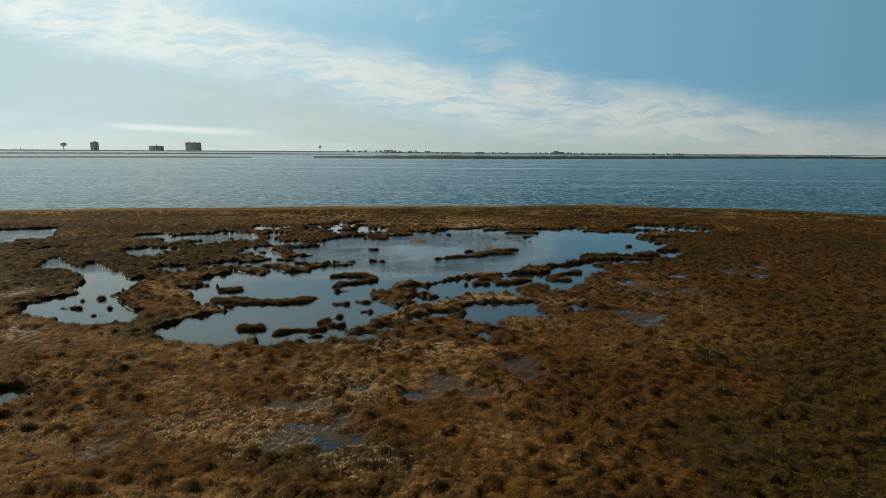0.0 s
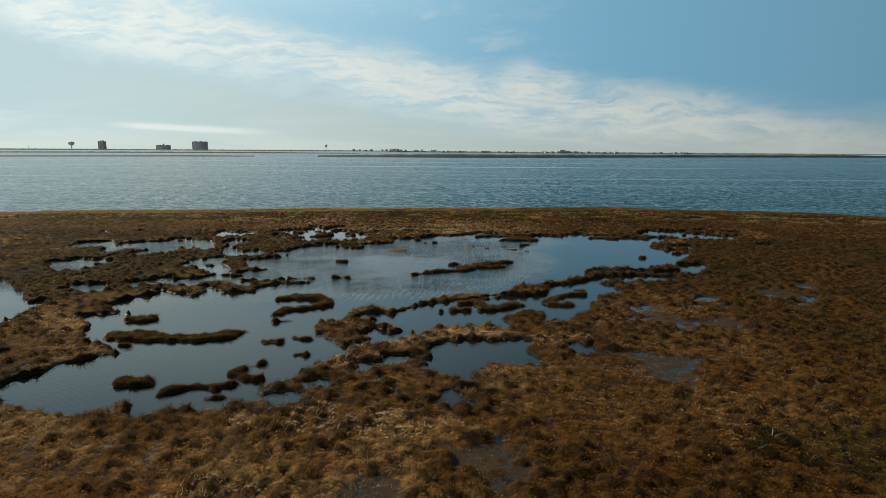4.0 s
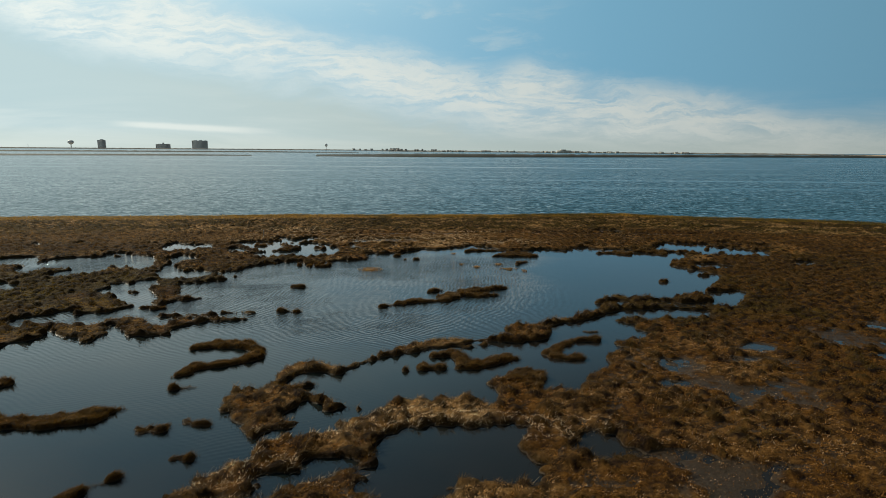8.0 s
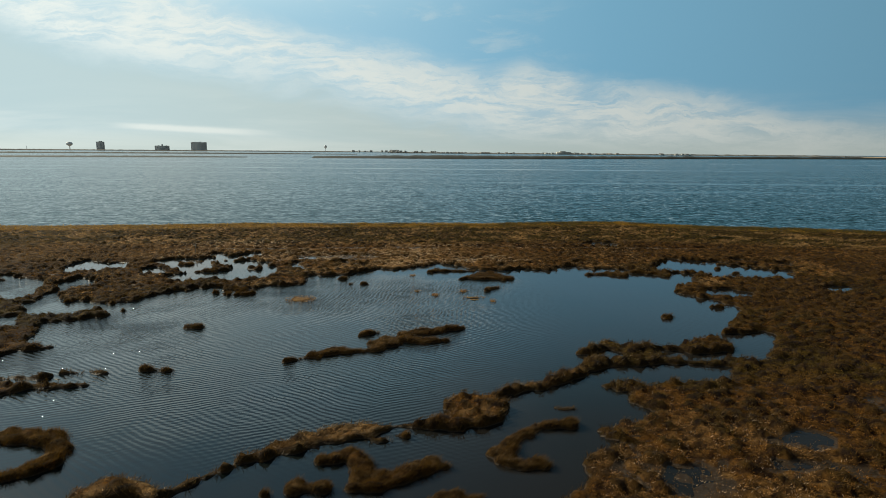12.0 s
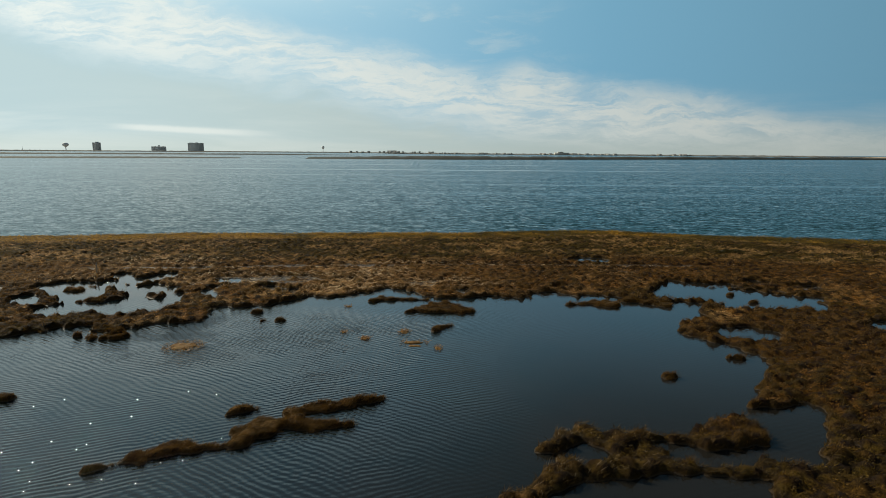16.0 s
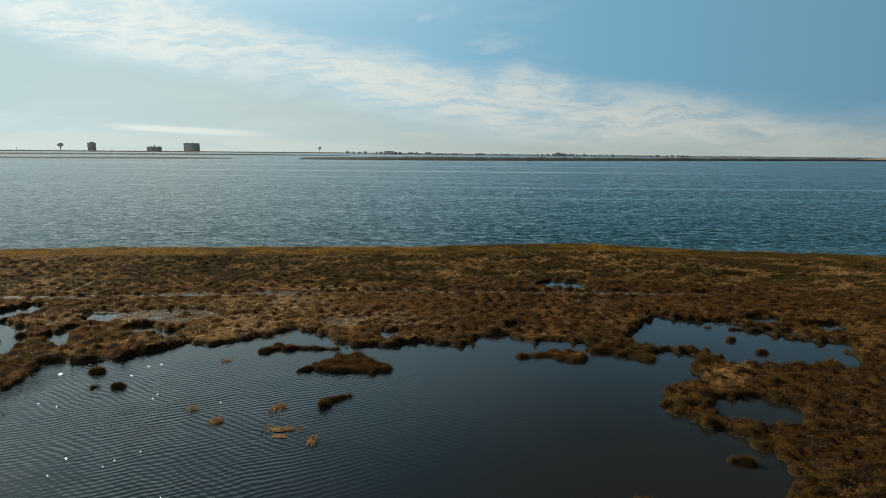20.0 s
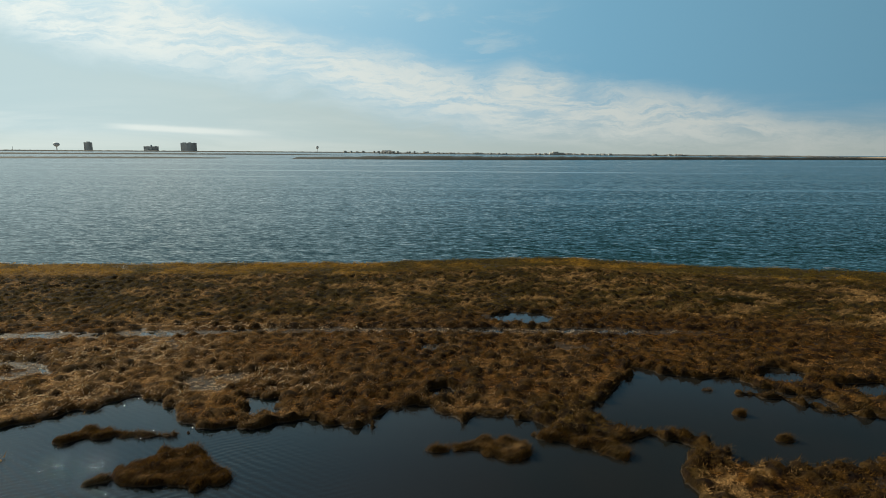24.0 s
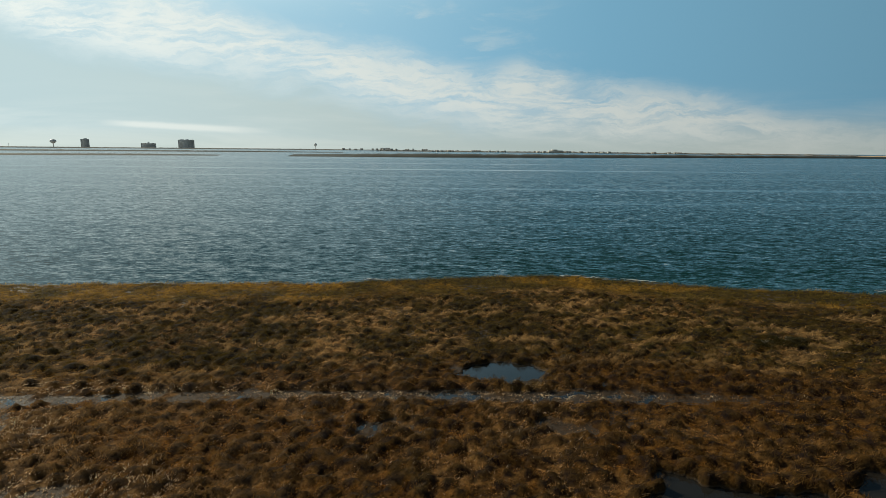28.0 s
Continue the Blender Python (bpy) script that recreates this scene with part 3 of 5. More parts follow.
RIDGES.append([(-13.1, 53.7, 0.24), (-14.4, 53.3, 0.24), (-15.4, 52.6, 0.29)])
RIDGES.append([(-13.4, 59.1, 0.24), (-14.7, 59.2, 0.69), (-15.6, 58.5, 0.58), (-16.9, 57.9, 0.43), (-15.8, 54.8, 0.82), (-17.1, 56.4, 0.75)])
RIDGES.append([(14.3, 53.9, 0.4), (15.4, 54.5, 0.3)])
RIDGES.append([(3.3, 32.5, 0.24), (4.5, 32.5, 0.24)])
RIDGES.append([(-15.8, 34.7, 1.05), (-14.2, 34.4, 0.3)])
RIDGES.append([(6.2, 40.4, 0.7), (7.8, 40.9, 0.4)])
RIDGES.append([(31.8, 76.6, 0.22), (33.4, 76.1, 0.22), (35.0, 74.8, 0.22), (37.1, 74.4, 0.22)])
RIDGES.append([(24.6, 73.2, 0.22), (25.7, 73.1, 0.3), (27.0, 73.1, 0.22), (28.4, 72.7, 0.22)])
ISLANDS = []
ISLANDS.append([(-0.6, 52.2, 0.24), (-0.1, 52.5, 0.24), (0.6, 53.0, 0.36), (1.2, 53.6, 0.41), (2.2, 53.6, 0.36), (3.0, 53.7, 0.24), (3.5, 54.0, 0.41), (3.5, 54.7, 0.6), (4.0, 55.0, 0.76), (4.5, 55.4, 0.39), (5.1, 55.5, 0.55), (6.0, 55.1, 0.39), (6.8, 55.3, 0.28), (7.1, 55.4, 0.24), (6.0, 55.1, 0.39), (5.1, 55.5, 0.55), (4.5, 56.2, 0.28), (5.3, 56.5, 0.44), (6.2, 56.7, 0.43), (7.0, 57.2, 0.38), (8.0, 57.5, 0.33)])
ISLANDS.append([(2.4, 56.2, 0.24), (3.1, 56.5, 0.24)])
ISLANDS.append([(-9.0, 44.6, 0.42), (-8.3, 44.9, 0.62), (-7.6, 45.0, 0.51), (-6.7, 44.8, 0.46), (-5.6, 43.9, 0.38), (-5.8, 43.3, 0.62), (-6.4, 42.6, 0.46), (-7.3, 42.2, 0.44), (-8.1, 41.8, 0.42), (-8.3, 41.1, 0.42)])
ISLANDS.append([(-7.8, 39.6, 0.24), (-7.2, 39.8, 0.24)])
ISLANDS.append([(-7.4, 36.2, 0.24), (-6.8, 36.4, 0.24), (-6.5, 36.5, 0.24)])
ISLANDS.append([(-15.8, 36.8, 0.52), (-14.6, 36.9, 0.85), (-13.1, 36.5, 0.56), (-11.7, 36.5, 0.61), (-10.6, 36.8, 0.61), (-9.7, 37.2, 0.7), (-9.1, 37.6, 0.32)])
ISLANDS.append([(-7.3, 36.0, 0.24), (-6.5, 36.2, 0.24)])
ISLANDS.append([(-11.9, 30.6, 0.24), (-11.6, 30.8, 0.59), (-10.8, 30.9, 0.45), (-10.4, 30.7, 0.24)])
ISLANDS.append([(-16.2, 39.7, 0.59), (-15.3, 39.8, 0.38)])
ISLANDS.append([(-5.2, 34.4, 0.24), (-4.8, 34.4, 0.24)])
ISLANDS.append([(-6.5, 33.2, 0.24), (-7.0, 32.8, 0.24), (-7.4, 32.0, 0.32), (-6.7, 31.4, 0.25), (-5.9, 31.5, 0.24)])
ISLANDS.append([(-9.6, 29.7, 0.24), (-9.3, 30.2, 0.3), (-8.4, 30.6, 0.27), (-7.5, 30.5, 0.24), (-7.0, 30.9, 0.24)])
ISLANDS.append([(-7.5, 29.4, 0.24), (-7.2, 29.6, 0.25)])
ISLANDS.append([(2.7, 42.2, 0.36), (3.4, 42.2, 0.36)])
ISLANDS.append([(3.3, 43.7, 0.44), (3.9, 44.0, 0.44), (4.5, 43.3, 0.48), (4.5, 42.5, 0.44), (5.3, 42.6, 0.53), (5.7, 42.9, 0.48), (6.8, 43.5, 0.44)])
ISLANDS.append([(11.8, 46.3, 0.32), (10.6, 46.2, 0.32), (9.6, 45.3, 0.32), (8.9, 44.1, 0.41), (9.5, 43.6, 0.32), (10.3, 43.6, 0.32)])
ISLANDS.append([(11.6, 47.6, 0.24), (11.9, 47.6, 0.24)])
ISLANDS.append([(6.2, 40.7, 0.24), (7.0, 41.2, 0.79), (8.2, 42.0, 0.24), (7.5, 40.3, 0.53)])
ISLANDS.append([(9.4, 70.4, 0.89), (10.2, 70.7, 1.19), (11.2, 70.2, 0.77), (12.0, 70.2, 0.4)])
ISLANDS.append([(8.1, 69.8, 0.24), (8.6, 70.0, 0.24)])
ISLANDS.append([(9.9, 66.2, 0.24), (10.3, 66.8, 0.34), (10.9, 67.2, 0.24)])
ISLANDS.append([(5.6, 72.2, 0.24), (6.1, 72.8, 0.41), (7.5, 72.8, 0.24), (9.2, 72.7, 0.24)])
ISLANDS.append([(18.5, 71.9, 0.22), (19.6, 72.1, 0.22), (20.6, 72.2, 0.6), (21.4, 71.8, 0.75), (21.9, 71.8, 0.22)])
ISLANDS.append([(22.4, 72.9, 0.22), (23.4, 72.7, 0.35), (24.4, 72.3, 0.5), (25.1, 71.7, 0.55)])
ISLANDS.append([(-7.6, 29.5, 0.22), (-6.9, 29.6, 0.22)])
TUSSOCKS = [(1.8, 41.8, 0.2, 0.2), (20.7, 60.0, 0.4, 0.25), (24.9, 62.4, 0.45, 0.14), (-5.5, 36.7, 0.7, 0.3), (-14.4, 35.4, 0.5, 0.2), (-7.4, 57.1, 0.7, 0.3), (-6.2, 51.0, 0.85, 0.2), (5.4, 45.4, 0.4, 0.2), (-1.2, 69.5, 0.4, 0.2), (-0.2, 67.9, 0.25, 0.2), (0.8, 67.9, 0.45, 0.2)]
TUSSOCKS += [(30.8, 74.7, 0.3, 0.2), (30.5, 76.9, 0.35, 0.2), (31.4, 72.8, 0.45, 0.2), (23.9, 66.6, 0.25, 0.3), (-24.4, 34.8, 0.75, 0.2), (-24.7, 36.6, 0.3, 0.2), (-23.9, 37.1, 0.45, 0.4), (-21.9, 34.8, 0.2, 0.2), (-21.8, 33.3, 0.45, 0.2)]
TUSSOCKS += [(-15.9, 74.4, 0.75, 0.5), (-15.3, 75.5, 0.4, 0.3), (-13.6, 71.4, 0.45, 0.3), (-12.8, 71.7, 0.8, 0.5), (-9.3, 64.9, 0.35, 0.3), (-8.4, 64.5, 0.4, 0.3), (-7.3, 64.5, 0.6, 0.3), (-8.7, 65.9, 0.5, 0.35), (-7.8, 65.6, 0.5, 0.4), (-6.9, 64.7, 0.4, 0.35), (-13.4, 60.2, 0.35, 0.2), (-14.7, 51.3, 0.5, 0.25), (-14.7, 61.8, 0.3, 0.2), (-27.2, 67.9, 0.5, 0.25), (-19.2, 64.1, 0.8, 0.5), (-18.1, 62.1, 0.3, 0.2), (-18.4, 55.2, 0.5, 0.22), (-15.4, 51.4, 0.75, 0.15), (-28.2, 55.3, 0.7, 0.25)]
MATS = [(-2.9, 63.4, 1.05, 0.6), (4.3, 71.0, 0.35, 0.15), (4.9, 65.9, 0.22, 0.15), (6.2, 64.9, 0.35, 0.2), (8.3, 66.0, 0.38, 0.3), (8.9, 64.3, 0.8, 0.25), (9.0, 63.8, 0.5, 0.2), (10.2, 63.5, 0.25, 0.3), (8.2, 66.1, 0.35, 0.2), (6.2, 64.8, 0.3, 0.15)]
PANS = [(23.7, 87.3, 2.0, 1.1), (14.6, 43.2, 1.5, 0.9), (18.6, 43.4, 1.7, 0.6), (16.5, 40.2, 1.6, 0.5), (13.9, 40.8, 0.9, 0.4), (15.9, 39.4, 0.7, 0.5), (28.3, 84.8, 3.2, 0.3), (22.8, 84.8, 1.9, 0.6), (3.2, 83.7, 2.4, 0.5), (-2.5, 83.4, 2.5, 0.4), (10.8, 84.3, 1.6, 0.35), (13.0, 33.2, 1.6, 1.5), (3.7, 24.6, 1.1, 1.3), (0.2, 23.4, 1.1, 0.8), (-1.2, 21.9, 0.7, 0.4), (1.6, 22.3, 0.6, 0.4), (-4.0, 22.5, 0.6, 0.3), (-5.8, 20.9, 0.8, 0.5), (-5.2, 18.8, 1.8, 1.2), (-4.3, 18.1, 0.6, 0.5), (13.2, 33.6, 1.7, 1.2), (15.6, 41.6, 1.0, 0.7), (18.4, 39.9, 1.2, 1.1), (26.1, 46.7, 1.8, 2.1), (29.4, 49.2, 0.8, 1.0), (11.1, 35.0, 1.0, 0.2), (20.1, 45.4, 1.2, 0.5), (19.3, 81.7, 1.0, 0.6), (25.9, 82.2, 1.2, 0.5), (8.8, 77.3, 1.2, 0.9), (-3.4, 78.1, 4.2, 1.5), (7.9, 78.0, 0.8, 0.8)]
TRACK = [(-60, 79.5), (-30, 80.5), (-12, 82.2), (-5, 83.1), (1.3, 83.7), (8.3, 84.3), (16, 84.7), (24, 84.7), (31, 84.6), (46, 84.9)]
SHRUBS = [(13.6, 26.6, 0.7, 0.32), (14.1, 25.3, 0.45, 0.25), (12.7, 25.8, 0.5, 0.26), (14.4, 21.2, 0.45, 0.25), (15.3, 21.9, 0.35, 0.2), (12.2, 22.4, 0.35, 0.2), (39.2, 91.0, 0.8, 0.35), (40.3, 91.4, 0.6, 0.3), (37.9, 90.6, 0.5, 0.28)]

rng = np.random.default_rng(7)
LATTICE = rng.random((256, 256))
STUBBLE = [(-7.2, 19.2, 4.2, 2.2), (-4.0, 22.2, 2.6, 1.5), (-3.0, 17.0, 2.4, 1.2), (0.6, 36.6, 3.4, 1.6), (-2.5, 33.4, 2.4, 1.4), (7.5, 84.9, 7.0, 0.6), (3.5, 80.0, 5.5, 3.4), (10.5, 77.6, 4.5, 1.6), (-6.0, 79.0, 5.0, 2.6), (-14.0, 84.0, 8.0, 3.0), (-12.0, 77.5, 9.0, 2.6), (4.0, 75.5, 5.0, 1.6), (20.0, 84.7, 16.0, 0.45), (-8.0, 82.9, 12.0, 0.5), (3.6, 36.9, 5.5, 1.3), (-1.5, 27.5, 4.0, 1.6)]


def value_noise(x, y, size, seed=0):
    """Smooth noise from -1 to 1 with that feature size."""
    u, v = np.asarray(x) / size + 37.31 * seed, np.asarray(y) / size + 11.73 * seed
    i, j = np.floor(u).astype(int), np.floor(v).astype(int)
    a, b = u - i, v - j
    a, b = a * a * (3 - 2 * a), b * b * (3 - 2 * b)
    g = lambda p, q: LATTICE[p & 255, q & 255]
    low = g(i, j) * (1 - a) + g(i + 1, j) * a
    high = g(i, j + 1) * (1 - a) + g(i + 1, j + 1) * a
    return 2 * (low * (1 - b) + high * b) - 1


def smooth(v, a, b):
    s = np.clip((v - a) / (b - a), 0, 1)
    return s * s * (3 - 2 * s)


def polygon_distance(x, y, outline):
    """Signed distance to a closed outline, negative inside."""
    best, inside = np.full(x.shape, 1e9), np.zeros(x.shape, bool)
    for (ax, ay), (bx, by) in zip(outline, outline[1:] + outline[:1]):
        ex, ey = bx - ax, by - ay
        s = np.clip(((x - ax) * ex + (y - ay) * ey) / max(ex * ex + ey * ey, 1e-9), 0, 1)
        best = np.minimum(best, (x - ax - s * ex) ** 2 + (y - ay - s * ey) ** 2)
        if ay != by:
            inside ^= ((ay > y) != (by > y)) & (x < ex * (y - ay) / ey + ax)
    return np.where(inside, -np.sqrt(best), np.sqrt(best))


def chain_inside(x, y, chain):
    """How far a point lies inside a chain of round blobs (x, y, radius); negative outside."""
    best = np.full(x.shape, -1e9)
    if len(chain) == 1:
        chain = chain * 2
    for (ax, ay, ar), (bx, by, br) in zip(chain, chain[1:]):
        ex, ey = bx - ax, by - ay
        s = np.clip(((x - ax) * ex + (y - ay) * ey) / max(ex * ex + ey * ey, 1e-9), 0, 1)
        best = np.maximum(best, ar + (br - ar) * s - np.hypot(x - ax - s * ex, y - ay - s * ey))
    return best


def shore_y(x):
    xs, ys = zip(*SHORE)
    return np.interp(x, xs, ys) + 0.35 * value_noise(x, 0 * x, 3.0, 5) + 0.2 * value_noise(x, 0 * x, 0.9, 6)


def lumps(x, y):
    """Rounded clumps that scallop the banks, 0 to 1."""
    return np.sqrt(tussocks(x, y, 0.8, True)[0])


def ragged(x, y):
    return 0.22 * (lumps(x, y) - 0.45) + 0.11 * value_noise(x, y, 1.3, 1) + 0.12 * value_noise(x, y, 0.55, 2) + 0.07 * value_noise(x, y, 0.25, 3)


def inside_land(x, y):
    """Metres from the nearest water, negative in the water."""
    s = np.full(x.shape, 50.0)
    for outline in PONDS:
        xs, ys = zip(*outline)
        near = (x > min(xs) - 2) & (x < max(xs) + 2) & (y > min(ys) - 2) & (y < max(ys) + 2)
        if near.any():
            s[near] = np.minimum(s[near], polygon_distance(x[near], y[near], outline) - (0.0 if len(outline) > 60 else 0.22 + 0.1 * smooth(x[near], -6, -12)))
    s = np.minimum(s, 2.0)
    broken = 0.5 * smooth(x, -60, -50) * smooth(x, -24, -30) * smooth(y, 48, 54) * smooth(y, 84, 79) + 0.55 * smooth(x, -12, -8) * smooth(x, 6, 2) * smooth(y, 26, 29) * smooth(y, 41, 38)
    pools = value_noise(x, y / 0.8, 2.4, 40) + 0.5 * value_noise(x, y / 0.7, 1.0, 41)
    s = np.minimum(s, 1.3 * (1.55 - 1.15 * broken - pools))
    s = s + ragged(x, y)
    for chain in RIDGES:
        xs, ys, rs = zip(*chain)
        near = (x > min(xs) - 3) & (x < max(xs) + 3) & (y > min(ys) - 3) & (y < max(ys) + 3)
        if near.any():
            s[near] = np.maximum(s[near], chain_inside(x[near], y[near], chain) + 0.7 * ragged(x[near], y[near]))
    return np.minimum(s, shore_y(x) - y)


def pan_mask(x, y):
    """1 in the bare wet pans, 0 in the grass."""
    m = np.zeros(x.shape)
    for px, py, rx, ry in PANS:
        d = np.hypot((x - px) / (rx + 0.25), (y - py) / (ry + 0.25)) + 0.55 * value_noise(x, y, 1.1, 8) + 0.35 * value_noise(x, y, 0.45, 9)
        m = np.maximum(m, 0.9 * smooth(d, 1.05, 0.6))
    xs, ys = zip(*TRACK)
    d = np.abs(y - np.interp(x, xs, ys)) + 0.25 * value_noise(x, y, 1.0, 10)
    return np.maximum(m, 0.95 * smooth(d, 0.6, 0.35) * smooth(x, -30, -14) * smooth(x, 40, 30))


def tussocks(x, y, size=0.62, even=False):
    """Scattered grass hummocks: the dome from 0 to 1, the way out from its middle, and a number for each."""
    ci, cj = np.floor(x / size).astype(int), np.floor(y / size).astype(int)
    dome, out_x, out_y, chance = np.zeros(x.shape), np.ones(x.shape), np.zeros(x.shape), np.zeros(x.shape)
    for di in (-1, 0, 1):
        for dj in (-1, 0, 1):
            i, j = ci + di, cj + dj
            a, b, c = LATTICE[i & 255, j & 255], LATTICE[(i + 91) & 255, (j + 47) & 255], LATTICE[(i + 13) & 255, (j + 171) & 255]
            px, py = (i + 0.1 + 0.8 * a) * size, (j + 0.1 + 0.8 * b) * size
            crowd = 1.0 if even else 0.5 + 0.3 * dark_zone(px, py) + 0.2 * smooth(py, 73, 78) - 0.2 * smooth(py, 38, 30) * (1 - dark_zone(px, py)) + 0.4 * value_noise(px, py, 5.0, 17) + 0.3 * value_noise(px, py, 2.5, 18)
            r = size * (0.30 + 0.34 * c) * (LATTICE[(i + 29) & 255, (j + 205) & 255] < crowd)
            dx, dy = x - px, (y - py) * 1.15
            d = np.maximum(0, 1 - (dx * dx + dy * dy) / np.maximum(r * r, 1e-6))
            more = d > dome
            dome, out_x, out_y, chance = np.where(more, d, dome), np.where(more, dx, out_x), np.where(more, dy, out_y), np.where(more, c, chance)
    return dome, np.arctan2(out_y, out_x), chance


def dark_zone(x, y):
    """Where the darker, shrubbier growth stands: east of the flight's line and towards the shore."""
    line = np.interp(y, (14, 44, 80, 105), (0.5, 5.0, 19.0, 21.0))
    west = 0.95 * smooth(x, -5, -11) * smooth(y, 40, 46) * smooth(y, 86, 80)
    inner = np.interp(y, (45, 56), (9.0, 5.0))
    east = np.maximum(0.95 * smooth((x - line) / inner, 1.0, 2.3), 0.9 * smooth(x, -1, 8) * smooth(y, 30, 22))
    return np.maximum(np.maximum(east, west), 0.75 * smooth(y, 84.5, 87) * smooth(x, -16, -4))


def stubble(x, y):
    """1 where short pale stubs stand thick in wet mud, some specked with painted glints."""
    m = np.zeros(x.shape)
    for px, py, rx, ry in STUBBLE:
        d = np.hypot((x - px) / rx, (y - py) / ry) + 0.4 * value_noise(x, y, 1.4, 42) + 0.3 * value_noise(x, y, 0.5, 43)
        m = np.maximum(m, smooth(d, 1.15, 0.55))
    return m


def land_height(x, y, s, pans, dome):
    knobs = np.sqrt(tussocks(x, y, 0.4, True)[0]) * (1 - pans) * smooth(s, 0.1, 0.6)
    roll = 0.03 * value_noise(x, y, 0.9, 11) + 0.02 * value_noise(x, y, 0.4, 12) + 0.04 * value_noise(x, y, 4.0, 13)
    wet = -0.004 + 0.03 * value_noise(x, y, 0.5, 14) + 0.028 * value_noise(x, y, 1.3, 15)
    top = (0.07 + roll + 0.075 * knobs) * (1 - pans) + pans * wet + 0.19 * np.sqrt(dome) * (1 - 0.35 * pans) * smooth(shore_y(x) - y, 4.0, 6.0) + (0.02 + 0.07 * lumps(x, y)) * smooth(s, 1.0, 0.3) * (1 - pans) * smooth(shore_y(x) - y, 3.0, 6.0) * smooth(np.abs(y - 85.3), 3.3, 5.5)
    return -0.45 + (top + 0.45) * smooth(s, -0.2, 0.2) - 0.9 * smooth(s, -0.3, -4.0)


def mesh_from(name, points, faces, mat):
    me = bpy.data.meshes.new(name)
    faces = np.asarray(faces, np.int32)
    k = faces.shape[1]
    me.vertices.add(len(points))
    me.vertices.foreach_set("co", np.asarray(points, np.float32).ravel())
    me.loops.add(faces.size)
    me.loops.foreach_set("vertex_index", faces.ravel())
    me.polygons.add(len(faces))
    me.polygons.foreach_set("loop_start", np.arange(0, faces.size, k, dtype=np.int32))
    me.materials.append(mat)
    me.update(calc_edges=True)
    return me


def grid_faces(nx, ny):
    i = np.arange(nx * ny).reshape(ny, nx)
    return np.stack([i[:-1, :-1], i[:-1, 1:], i[1:, 1:], i[1:, :-1]], -1).reshape(-1, 4)


def part(name, me, parent, label=""):
    ob = new(name, me)
    ob.parent = parent
    return tagged(ob, label)


# ---- grass ----
STRAW, RUSSET, UMBER, OLIVE, PALE, GOLD, MOUND = (np.array(c) for c in ((0.46, 0.275, 0.108), (0.215, 0.097, 0.015), (0.095, 0.046, 0.0055), (0.075, 0.053, 0.0065), (0.82, 0.64, 0.44), (0.32, 0.175, 0.014), (0.06, 0.034, 0.008)))


def blend(colour, other, f):
    return colour + (other - colour) * np.clip(f, 0, 1)[:, None]


